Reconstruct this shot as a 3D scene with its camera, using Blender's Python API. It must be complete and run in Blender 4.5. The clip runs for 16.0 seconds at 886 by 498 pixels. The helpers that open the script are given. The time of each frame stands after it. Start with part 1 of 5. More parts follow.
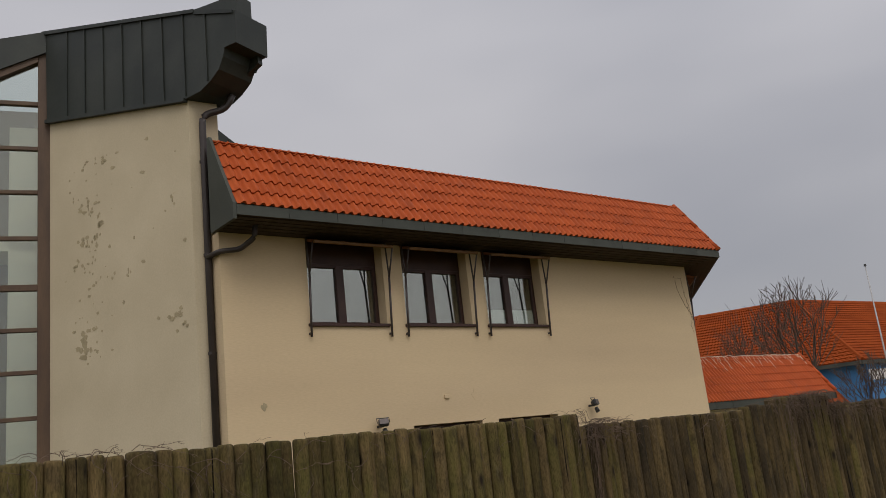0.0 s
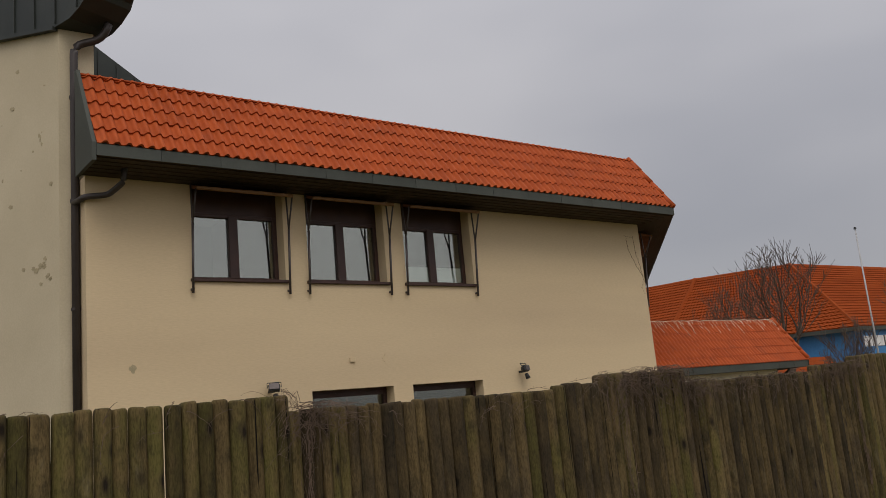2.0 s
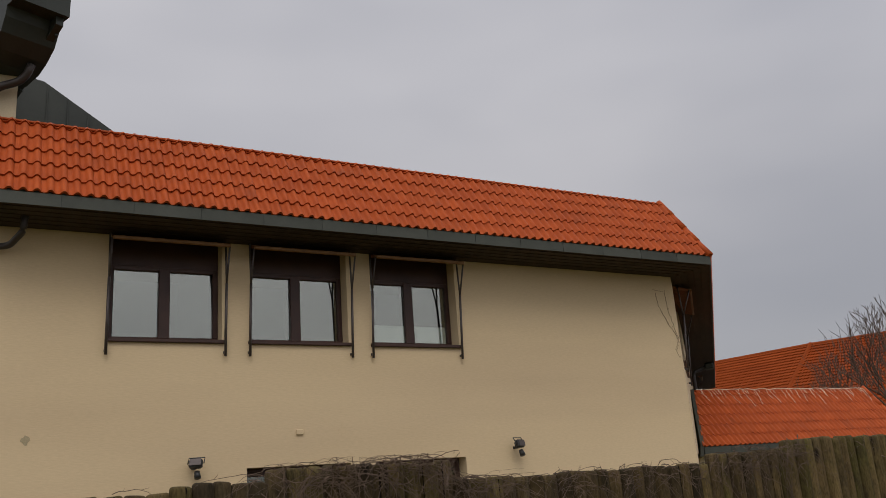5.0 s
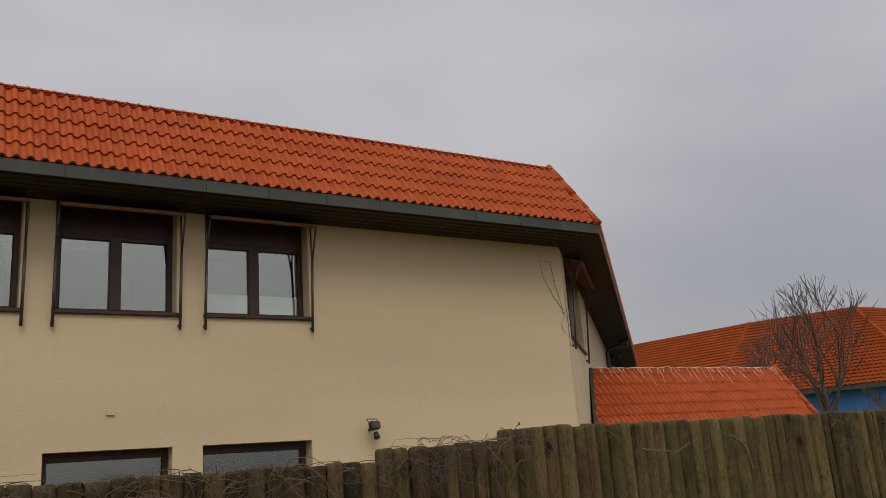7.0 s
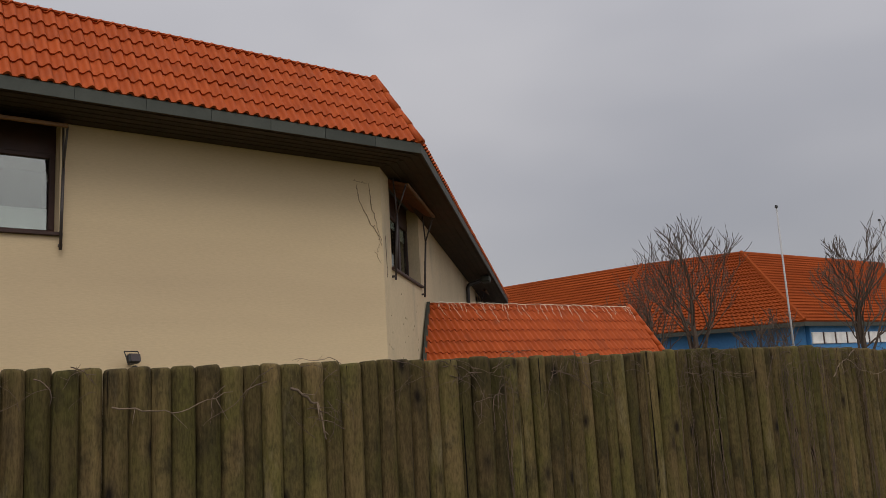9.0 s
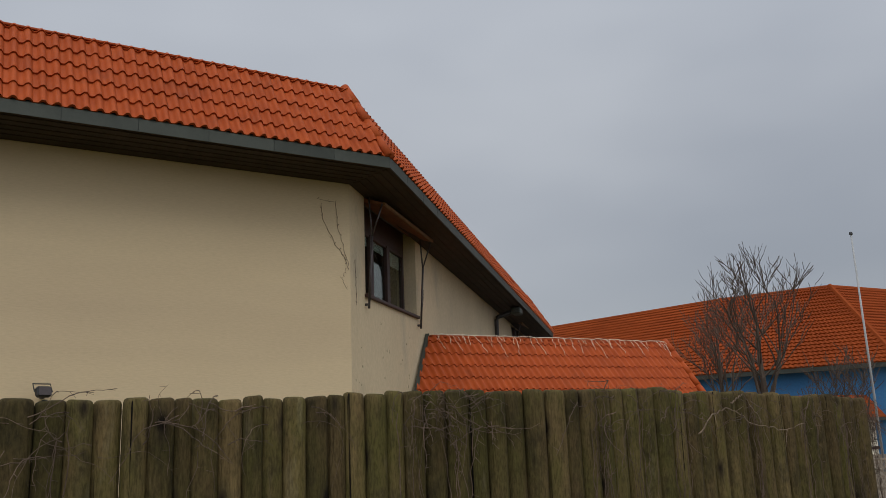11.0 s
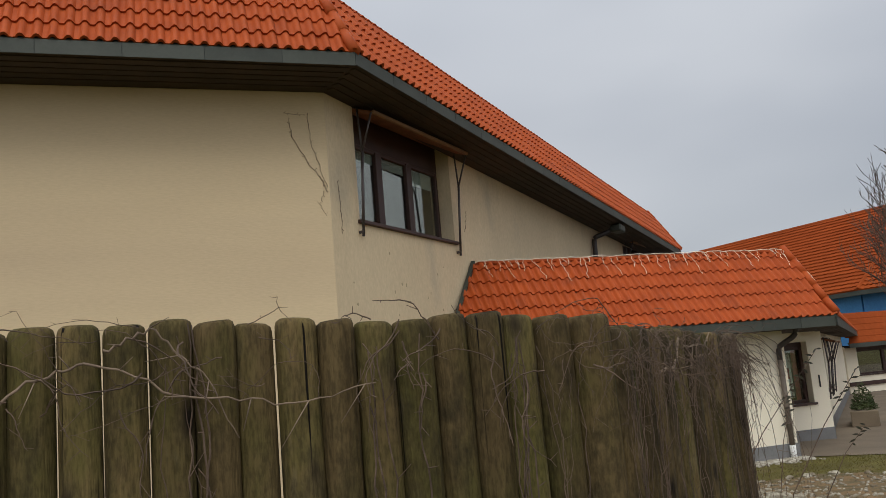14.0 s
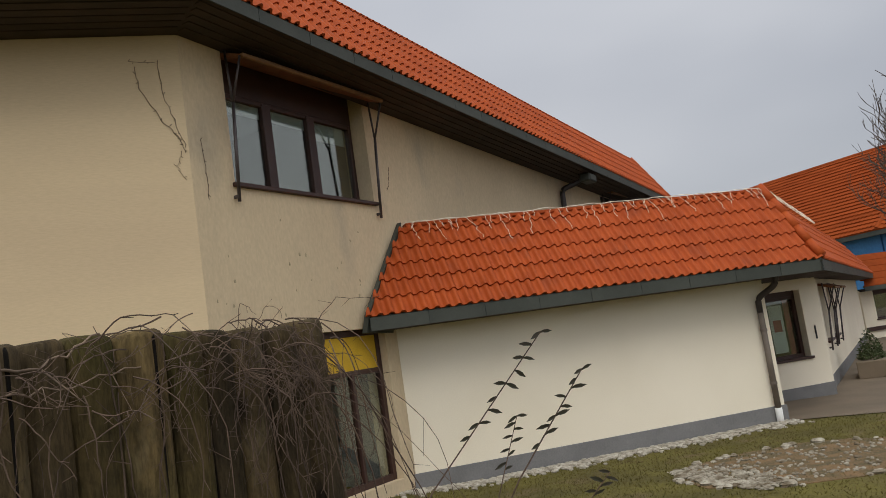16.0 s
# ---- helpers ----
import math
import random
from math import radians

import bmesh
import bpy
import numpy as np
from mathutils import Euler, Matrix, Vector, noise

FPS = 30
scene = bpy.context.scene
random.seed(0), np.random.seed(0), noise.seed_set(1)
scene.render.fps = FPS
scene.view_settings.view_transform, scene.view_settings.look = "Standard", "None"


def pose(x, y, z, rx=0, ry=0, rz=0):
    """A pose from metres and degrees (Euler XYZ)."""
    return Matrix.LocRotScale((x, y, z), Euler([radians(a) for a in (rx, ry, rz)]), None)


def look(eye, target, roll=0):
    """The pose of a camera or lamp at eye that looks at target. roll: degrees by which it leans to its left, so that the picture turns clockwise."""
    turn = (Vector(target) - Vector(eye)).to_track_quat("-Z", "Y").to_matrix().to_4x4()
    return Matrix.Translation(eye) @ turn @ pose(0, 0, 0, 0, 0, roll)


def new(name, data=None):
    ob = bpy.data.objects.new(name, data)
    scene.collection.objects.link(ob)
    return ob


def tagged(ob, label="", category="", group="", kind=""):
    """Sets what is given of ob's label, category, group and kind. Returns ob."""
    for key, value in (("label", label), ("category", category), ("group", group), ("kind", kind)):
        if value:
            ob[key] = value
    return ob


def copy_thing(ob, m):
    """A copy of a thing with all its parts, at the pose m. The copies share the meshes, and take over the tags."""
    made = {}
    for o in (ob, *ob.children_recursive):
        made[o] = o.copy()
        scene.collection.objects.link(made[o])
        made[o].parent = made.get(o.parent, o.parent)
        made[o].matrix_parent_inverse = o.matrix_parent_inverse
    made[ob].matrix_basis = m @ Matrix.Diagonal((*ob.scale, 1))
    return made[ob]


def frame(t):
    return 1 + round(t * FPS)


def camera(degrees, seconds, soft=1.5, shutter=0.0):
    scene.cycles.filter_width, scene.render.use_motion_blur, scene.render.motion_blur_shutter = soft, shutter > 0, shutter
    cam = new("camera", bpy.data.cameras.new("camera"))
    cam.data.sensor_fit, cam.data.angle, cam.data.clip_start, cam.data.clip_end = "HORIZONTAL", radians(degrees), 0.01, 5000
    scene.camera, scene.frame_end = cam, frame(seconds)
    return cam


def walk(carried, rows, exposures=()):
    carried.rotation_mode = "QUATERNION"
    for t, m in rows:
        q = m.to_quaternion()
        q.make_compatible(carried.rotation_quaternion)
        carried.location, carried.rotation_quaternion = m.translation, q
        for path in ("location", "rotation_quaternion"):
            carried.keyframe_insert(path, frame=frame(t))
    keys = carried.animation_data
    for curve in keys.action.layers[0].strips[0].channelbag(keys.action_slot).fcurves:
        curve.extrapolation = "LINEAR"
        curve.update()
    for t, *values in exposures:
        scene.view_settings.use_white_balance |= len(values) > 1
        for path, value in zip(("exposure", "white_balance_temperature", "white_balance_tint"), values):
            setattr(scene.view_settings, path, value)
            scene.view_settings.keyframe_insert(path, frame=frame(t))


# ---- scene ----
cam = camera(55.1, 16.0, soft=0.85)
METRES, EYE, TILT, LEAN, TURN = 17.6, 1.6, 0.0, 0.0, -38.9
ROWS = [
    (0, 0, 0, -0.0003, 1.49, 13.58, 6.21),
    (0.5, 0.0226, 0.0228, -0.0003, 3.21, 14.01, 6.26),
    (1, 0.0433, 0.0387, -0.0003, 2.58, 15.4, 6.47),
    (1.5, 0.068, 0.0554, -0.0003, 2.08, 13.22, 4.99),
    (2, 0.0916, 0.0756, -0.0003, 2.05, 10.93, 5.26),
    (2.5, 0.1137, 0.0931, -0.0003, 6.95, 11.39, 2.4),
    (3, 0.133, 0.1137, -0.0003, 1.99, 14.26, 2.38),
    (3.5, 0.1518, 0.1319, -0.0003, 11.31, 16.18, 3.88),
    (4, 0.1716, 0.153, -0.0003, 11.58, 16.69, 0.89),
    (4.5, 0.1894, 0.1723, -0.0003, 9.82, 17.18, 3.93),
    (5, 0.2136, 0.1902, -0.0003, 10.1, 16.05, 4.11),
    (7.5, 0.3101, 0.2989, 0.0004, 6.4, 13.2, 4.5),
    (8, 0.3334, 0.3227, 0.0004, 6.02, 10.95, 4.82),
    (8.5, 0.3544, 0.3451, 0.0004, 4.01, 12.15, 3.82),
    (9, 0.3799, 0.3661, 0.0004, 1.61, 9.69, 3.23),
    (11.5, 0.4916, 0.4723, 0.0009, 11.05, 12.93, 3.26),
    (12, 0.5108, 0.4942, 0.0011, 16.22, 12.48, 5.89),
    (12.5, 0.5268, 0.5185, 0.0004, 15.28, 10.33, 3.06),
    (13, 0.5431, 0.546, 0.0006, 18.4, 10.19, 6.76),
    (13.5, 0.5595, 0.5713, -0, 20.86, 10.2, 4.25),
    (14, 0.5748, 0.5971, -0.0003, 20.65, 8.84, 4.92),
    (14.5, 0.5866, 0.6224, 0.0012, 24.4, 9.45, 7.21),
    (15, 0.6, 0.6523, 0.0015, 21.68, 11.19, 7.39),
    (15.5, 0.6115, 0.6836, 0, 21.1, 8.24, 6.52),
    (16, 0.6181, 0.7102, -0.001, 22.76, 6.84, 8.25),
]
walk(cam, [(t, pose(0, 0, EYE, TILT, LEAN, TURN) @ pose(METRES * x, METRES * y, METRES * z, 90 + pitch, roll, yaw)) for t, x, y, z, yaw, pitch, roll in ROWS],
     [(0.0, -0.02, 6600, 10), (9.2, 0.0, 6600, 10), (11.3, -0.06, 6150, 5), (12.5, 0.07, 6180, 6), (13.5, 0.19, 6300, 6), (14.5, 0.30, 6250, 5), (16.0, 0.22, 6350, 7)])

# ---- sky and light ----
def nodes_of(tree):
    tree.nodes.clear()
    return tree.nodes, tree.links


def sky():
    w = bpy.data.worlds.new("overcast_sky")
    scene.world = w
    w.use_nodes = True
    n, l = nodes_of(w.node_tree)
    out, bg = n.new("ShaderNodeOutputWorld"), n.new("ShaderNodeBackground")
    tex = n.new("ShaderNodeTexSky")
    tex.sky_type, tex.sun_disc = "NISHITA", False
    tex.sun_elevation, tex.sun_rotation = radians(48), radians(200)
    dim = n.new("ShaderNodeVectorMath")
    dim.operation = "SCALE"
    dim.inputs["Scale"].default_value = 0.1
    l.new(tex.outputs[0], dim.inputs[0])
    co = n.new("ShaderNodeTexCoord")
    # cloud sheet: brighter overhead and towards the veiled sun, dim towards the far horizon
    dot = n.new("ShaderNodeVectorMath")
    dot.operation = "DOT_PRODUCT"
    dot.inputs[1].default_value = SUNWARD
    l.new(co.outputs["Generated"], dot.inputs[0])
    glow = n.new("ShaderNodeMapRange")
    glow.interpolation_type = "SMOOTHSTEP"
    for k, v in (("From Min", -0.35), ("From Max", 0.85), ("To Min", 1.0), ("To Max", SKY_GAIN)):
        glow.inputs[k].default_value = v
    l.new(dot.outputs["Value"], glow.inputs["Value"])
    sep = n.new("ShaderNodeSeparateXYZ")
    l.new(co.outputs["Generated"], sep.inputs[0])
    stretch = n.new("ShaderNodeMapping")
    stretch.inputs["Scale"].default_value = (1.2, 1.2, 3.2)
    l.new(co.outputs["Generated"], stretch.inputs["Vector"])
    cl = n.new("ShaderNodeTexNoise")
    cl.inputs["Scale"].default_value, cl.inputs["Detail"].default_value, cl.inputs["Roughness"].default_value = 1.5, 3, 0.40
    l.new(stretch.outputs[0], cl.inputs["Vector"])
    side = n.new("ShaderNodeMapRange")
    for k, v in (("From Min", 0.3), ("From Max", 0.7), ("To Min", 0.0), ("To Max", 1.0)):
        side.inputs[k].default_value = v
    l.new(cl.outputs["Fac"], side.inputs["Value"])
    ramp = n.new("ShaderNodeValToRGB")
    ramp.color_ramp.elements[0].color = (0.375, 0.38, 0.42, 1)
    ramp.color_ramp.elements[1].color = (0.555, 0.547, 0.572, 1)
    l.new(side.outputs[0], ramp.inputs[0])
    mul = n.new("ShaderNodeVectorMath")
    mul.operation = "SCALE"
    l.new(ramp.outputs[0], mul.inputs[0])
    rise = n.new("ShaderNodeMapRange")
    for k, v in (("From Min", 0.0), ("From Max", 0.45), ("To Min", 0.72), ("To Max", 1.12)):
        rise.inputs[k].default_value = v
    l.new(sep.outputs["Z"], rise.inputs["Value"])
    both = n.new("ShaderNodeMath")
    both.operation = "MULTIPLY"
    l.new(glow.outputs[0], both.inputs[0])
    l.new(rise.outputs[0], both.inputs[1])
    l.new(both.outputs[0], mul.inputs["Scale"])
    mix = n.new("ShaderNodeMix")
    mix.data_type = "RGBA"
    mix.inputs["Factor"].default_value = 0.93
    l.new(dim.outputs[0], mix.inputs["A"])
    l.new(mul.outputs[0], mix.inputs["B"])
    l.new(mix.outputs["Result"], bg.inputs[0])
    l.new(bg.outputs[0], out.inputs[0])


SUNWARD, SKY_GAIN = (-0.25, -0.6, 0.76), 1.7
sky()
sun = new("sun", bpy.data.lights.new("sun", "SUN"))
sun.data.energy, sun.data.angle, sun.data.color = 1.15, radians(35), (1.0, 0.95, 0.87)
sun.matrix_world = look((-3, -8, 11), (0, 0, 0))


# ---- materials ----
def material(name, colour, rough=0.85, metal=0.0, second=None, scale=3.0, grain=60.0, bump=0.25, depth=0.004,
             stretch=(1, 1, 1), fine=0.12, spread=0.0, third=None, third_scale=1.2, third_at=(0.55, 0.68), spec=0.4):
    m = bpy.data.materials.new(name)
    m.use_nodes = True
    n, l = nodes_of(m.node_tree)
    out, b = n.new("ShaderNodeOutputMaterial"), n.new("ShaderNodeBsdfPrincipled")
    l.new(b.outputs[0], out.inputs[0])
    b.inputs["Roughness"].default_value, b.inputs["Metallic"].default_value = rough, metal
    b.inputs["Specular IOR Level"].default_value = spec
    co, mp = n.new("ShaderNodeTexCoord"), n.new("ShaderNodeMapping")
    mp.inputs["Scale"].default_value = stretch
    l.new(co.outputs["Object"], mp.inputs[0])
    info = n.new("ShaderNodeObjectInfo")
    shift = n.new("ShaderNodeVectorMath")
    shift.operation = "MULTIPLY_ADD"
    l.new(info.outputs["Random"], shift.inputs[0])
    shift.inputs[1].default_value = (17, 31, 23)
    l.new(mp.outputs[0], shift.inputs[2])
    big, small = n.new("ShaderNodeTexNoise"), n.new("ShaderNodeTexNoise")
    for t, s, d in ((big, scale, 6), (small, grain, 4)):
        t.inputs["Scale"].default_value, t.inputs["Detail"].default_value = s, d
        l.new(shift.outputs[0], t.inputs["Vector"])
    ramp = n.new("ShaderNodeValToRGB")
    second = second or tuple(c * 0.8 for c in colour)
    ramp.color_ramp.elements[0].position, ramp.color_ramp.elements[1].position = 0.35, 0.65
    ramp.color_ramp.elements[0].color, ramp.color_ramp.elements[1].color = (*second, 1), (*colour, 1)
    l.new(big.outputs["Fac"], ramp.inputs[0])
    last = ramp.outputs[0]
    if third:
        spot = n.new("ShaderNodeTexNoise")
        spot.inputs["Scale"].default_value, spot.inputs["Detail"].default_value = third_scale, 8
        l.new(shift.outputs[0], spot.inputs["Vector"])
        cut = n.new("ShaderNodeMapRange")
        cut.inputs["From Min"].default_value, cut.inputs["From Max"].default_value = third_at
        l.new(spot.outputs["Fac"], cut.inputs["Value"])
        mx = n.new("ShaderNodeMix")
        mx.data_type = "RGBA"
        l.new(cut.outputs[0], mx.inputs["Factor"])
        l.new(last, mx.inputs["A"])
        mx.inputs["B"].default_value = (*third, 1)
        last = mx.outputs["Result"]
    hsv = n.new("ShaderNodeHueSaturation")
    l.new(last, hsv.inputs["Color"])
    val = n.new("ShaderNodeMapRange")
    val.inputs["From Min"].default_value, val.inputs["From Max"].default_value = 0.25, 0.75
    val.inputs["To Min"].default_value, val.inputs["To Max"].default_value = 1 - fine, 1 + fine
    l.new(small.outputs["Fac"], val.inputs["Value"])
    ran = n.new("ShaderNodeMapRange")
    ran.inputs["To Min"].default_value, ran.inputs["To Max"].default_value = 1 - spread, 1 + spread
    l.new(info.outputs["Random"], ran.inputs["Value"])
    mm = n.new("ShaderNodeMath")
    mm.operation = "MULTIPLY"
    l.new(val.outputs[0], mm.inputs[0])
    l.new(ran.outputs[0], mm.inputs[1])
    l.new(mm.outputs[0], hsv.inputs["Value"])
    l.new(hsv.outputs[0], b.inputs["Base Color"])
    bp = n.new("ShaderNodeBump")
    bp.inputs["Strength"].default_value, bp.inputs["Distance"].default_value = bump, depth
    l.new(small.outputs["Fac"], bp.inputs["Height"])
    l.new(bp.outputs[0], b.inputs["Normal"])
    return m


def glazing(name, share):
    """Coated window glass: part mirror, part see-through."""
    m = bpy.data.materials.new(name)
    m.use_nodes = True
    n, l = nodes_of(m.node_tree)
    out, mx = n.new("ShaderNodeOutputMaterial"), n.new("ShaderNodeMixShader")
    tr, gl = n.new("ShaderNodeBsdfTransparent"), n.new("ShaderNodeBsdfGlossy")
    tr.inputs[0].default_value = (0.8, 0.85, 0.83, 1)
    gl.inputs["Roughness"].default_value = 0.015
    gl.inputs[0].default_value = (0.80, 0.80, 0.73, 1)
    mx.inputs[0].default_value = share
    l.new(tr.outputs[0], mx.inputs[1])
    l.new(gl.outputs[0], mx.inputs[2])
    l.new(mx.outputs[0], out.inputs[0])
    return m


CREAM = material("cream_plaster", (0.61, 0.475, 0.30), 0.9, second=(0.56, 0.43, 0.267), scale=0.5, grain=45, bump=0.24, depth=0.005, fine=0.05, third=(0.51, 0.39, 0.25), third_scale=0.45, third_at=(0.5, 0.75), stretch=(0.3, 0.3, 1.6))
SIDEPLASTER = material("weathered_cream_plaster", (0.60, 0.475, 0.31), 0.92, second=(0.54, 0.425, 0.275), scale=0.9, grain=38, bump=0.5, depth=0.006, fine=0.08, third=(0.44, 0.36, 0.25), third_scale=1.3, third_at=(0.54, 0.72), stretch=(1, 1, 0.45))
TOWER = material("worn_plaster", (0.535, 0.455, 0.32), 0.9, second=(0.475, 0.40, 0.275), scale=0.8, grain=45, bump=0.4, depth=0.005, fine=0.06)
SCAR = material("bare_render", (0.40, 0.33, 0.205), 0.95, second=(0.32, 0.265, 0.165), scale=8, grain=70, bump=0.5)
PALE = material("pale_plaster", (0.83, 0.75, 0.60), 0.9, second=(0.77, 0.69, 0.54), scale=0.6, grain=60, bump=0.3, depth=0.003, fine=0.04)
PLINTH = material("grey_plinth", (0.19, 0.185, 0.18), 0.85, scale=2, grain=50)
TILE = material("clay_tile", (0.395, 0.076, 0.016), 0.6, second=(0.325, 0.058, 0.012), scale=4, grain=90, bump=0.2, depth=0.002, fine=0.10, spread=0.055, third=(0.25, 0.060, 0.024), third_scale=2.5, third_at=(0.58, 0.85), spec=0.15)
TILEBED = material("roof_underlay", (0.10, 0.03, 0.015), 0.95)
ZINC = material("dark_zinc", (0.058, 0.062, 0.050), 0.6, 0.15, second=(0.040, 0.044, 0.035), scale=1.5, grain=30, bump=0.08, fine=0.08, spread=0.10)
CLAD = material("patinated_cladding", (0.031, 0.035, 0.029), 0.55, 0.15, second=(0.017, 0.021, 0.018), scale=1.2, grain=25, bump=0.06, fine=0.08, spread=0.15)
PIPE = material("brown_downpipe", (0.055, 0.045, 0.042), 0.45, 0.3, scale=3, fine=0.06)
SOFFIT = material("stained_boards", (0.052, 0.033, 0.023), 0.85, second=(0.036, 0.024, 0.017), scale=3, grain=40, stretch=(1, 1, 6))
FRAME = material("dark_brown_frame", (0.050, 0.021, 0.014), 0.5, second=(0.036, 0.015, 0.011), scale=4, grain=60, bump=0.1)
ROLL = material("awning_cloth", (0.22, 0.085, 0.035), 0.9, second=(0.16, 0.06, 0.028), scale=6, grain=120)
BAR = material("awning_bar", (0.20, 0.095, 0.03), 0.6, second=(0.14, 0.065, 0.022), scale=8)
ARM = material("awning_arm", (0.085, 0.070, 0.068), 0.45, 0.4, scale=10)
STAIRWOOD = material("stair_joinery", (0.105, 0.062, 0.034), 0.6, second=(0.070, 0.040, 0.024), scale=4, grain=50, stretch=(1, 1, 0.2))
GLASS = glazing("coated_glass", 0.25)
STAIRGLASS = glazing("stair_glass", 0.13)
# indoor shade put into the wall colour of the rooms
ROOMSHADE = material("room_shade", (0.05, 0.045, 0.04), 0.9)
CLOTH = material("net_curtain", (0.84, 0.84, 0.82), 0.9, scale=4, grain=80)


def stake_wood(name="weathered_stake", algae=(0.100, 0.085, 0.026), tone=1.0):
    """Weathered softwood: drawn-out grain, dark drying cracks, knots, and algae in patches."""
    m = bpy.data.materials.new(name)
    m.use_nodes = True
    n, l = nodes_of(m.node_tree)
    out, b = n.new("ShaderNodeOutputMaterial"), n.new("ShaderNodeBsdfPrincipled")
    l.new(b.outputs[0], out.inputs[0])
    b.inputs["Roughness"].default_value, b.inputs["Specular IOR Level"].default_value = 0.9, 0.15
    co, info = n.new("ShaderNodeTexCoord"), n.new("ShaderNodeObjectInfo")
    shift = n.new("ShaderNodeVectorMath")
    shift.operation = "MULTIPLY_ADD"
    l.new(info.outputs["Random"], shift.inputs[0])
    shift.inputs[1].default_value = (13, 29, 41)
    l.new(co.outputs["Object"], shift.inputs[2])

    def field(scale, stretch, detail, low, high, rough=0.6):
        mp, t, r = n.new("ShaderNodeMapping"), n.new("ShaderNodeTexNoise"), n.new("ShaderNodeMapRange")
        mp.inputs["Scale"].default_value = stretch
        l.new(shift.outputs[0], mp.inputs[0])
        l.new(mp.outputs[0], t.inputs["Vector"])
        t.inputs["Scale"].default_value, t.inputs["Detail"].default_value, t.inputs["Roughness"].default_value = scale, detail, rough
        r.inputs["From Min"].default_value, r.inputs["From Max"].default_value = low, high
        l.new(t.outputs["Fac"], r.inputs["Value"])
        return r.outputs[0]

    def blend(fac, a, bcol):
        x = n.new("ShaderNodeMix")
        x.data_type = "RGBA"
        l.new(fac, x.inputs["Factor"])
        for socket, c in (("A", a), ("B", bcol)):
            if isinstance(c, tuple):
                x.inputs[socket].default_value = (*c, 1)
            else:
                l.new(c, x.inputs[socket])
        return x.outputs["Result"]

    grain = field(40, (1, 1, 0.09), 5, 0.30, 0.70)
    col = blend(grain, (0.092, 0.063, 0.027), (0.172, 0.121, 0.053))
    col = blend(field(5.5, (1, 1, 0.45), 6, 0.40, 0.62), col, algae)
    col = blend(field(8, (1, 1, 0.6), 7, 0.50, 0.70, 0.7), col, (0.040, 0.032, 0.016))
    col = blend(field(11, (1, 1, 0.28), 5, 0.60, 0.78), col, (0.185, 0.150, 0.085))
    crack = field(60, (1, 1, 0.014), 2, 0.70, 0.72, 0.4)
    col = blend(crack, col, (0.008, 0.006, 0.004))
    knot = n.new("ShaderNodeTexVoronoi")
    mp = n.new("ShaderNodeMapping")
    mp.inputs["Scale"].default_value = (8, 8, 4.0)
    l.new(shift.outputs[0], mp.inputs[0])
    l.new(mp.outputs[0], knot.inputs["Vector"])
    knot.inputs["Scale"].default_value = 1.0
    kr = n.new("ShaderNodeMapRange")
    kr.inputs["From Min"].default_value, kr.inputs["From Max"].default_value = 0.16, 0.06
    l.new(knot.outputs["Distance"], kr.inputs["Value"])
    halo = n.new("ShaderNodeMapRange")
    halo.inputs["From Min"].default_value, halo.inputs["From Max"].default_value = 0.30, 0.14
    halo.inputs["To Max"].default_value = 0.55
    l.new(knot.outputs["Distance"], halo.inputs["Value"])
    col = blend(halo.outputs[0], col, (0.060, 0.044, 0.024))
    col = blend(kr.outputs[0], col, (0.020, 0.014, 0.009))
    fleck = field(150, (1, 1, 0.25), 4, 0.36, 0.58)
    dark = n.new("ShaderNodeMix")
    dark.data_type, dark.blend_type = "RGBA", "MULTIPLY"
    dark.inputs["Factor"].default_value = 0.38
    l.new(col, dark.inputs["A"])
    l.new(fleck, dark.inputs["B"])
    col = dark.outputs["Result"]
    hsv, ran = n.new("ShaderNodeHueSaturation"), n.new("ShaderNodeMapRange")
    ran.inputs["To Min"].default_value, ran.inputs["To Max"].default_value = 0.62 * tone, 1.22 * tone
    l.new(info.outputs["Random"], ran.inputs["Value"])
    l.new(ran.outputs[0], hsv.inputs["Value"])
    l.new(col, hsv.inputs["Color"])
    l.new(hsv.outputs[0], b.inputs["Base Color"])
    bp = n.new("ShaderNodeBump")
    bp.inputs["Strength"].default_value, bp.inputs["Distance"].default_value = 0.9, 0.006
    l.new(grain, bp.inputs["Height"])
    l.new(bp.outputs[0], b.inputs["Normal"])
    return m


WOOD = stake_wood()
BROWNWOOD = stake_wood("weathered_brown_stake", (0.068, 0.050, 0.029), 0.8)
TWIG = material("dry_vine", (0.135, 0.090, 0.062), 0.9, second=(0.065, 0.043, 0.031), scale=9, grain=80, fine=0.25)
BARK = material("bare_bark", (0.085, 0.062, 0.045), 0.9, scale=4, grain=40, bump=0.5)
GRASS = material("winter_lawn", (0.122, 0.103, 0.016), 0.95, second=(0.080, 0.066, 0.012), scale=1.5, grain=50, bump=0.8, depth=0.02, fine=0.35, third=(0.140, 0.098, 0.045), third_scale=1.6, third_at=(0.56, 0.72))
PAVE = material("grey_paving", (0.19, 0.145, 0.098), 0.9, second=(0.14, 0.108, 0.074), scale=0.9, grain=60, bump=0.3)
PEBBLE = material("pale_pebble", (0.45, 0.41, 0.32), 0.85, second=(0.15, 0.115, 0.07), scale=6, grain=40, spread=0.25)
BLUE = material("blue_panel", (0.045, 0.19, 0.40), 0.6, second=(0.035, 0.15, 0.33), scale=0.4, grain=8)
POLE = material("weathered_white_pole", (0.42, 0.42, 0.42), 0.5, scale=2, fine=0.08)
WHITE = material("white_paint", (0.74, 0.73, 0.70), 0.6, scale=2, grain=30, fine=0.05)
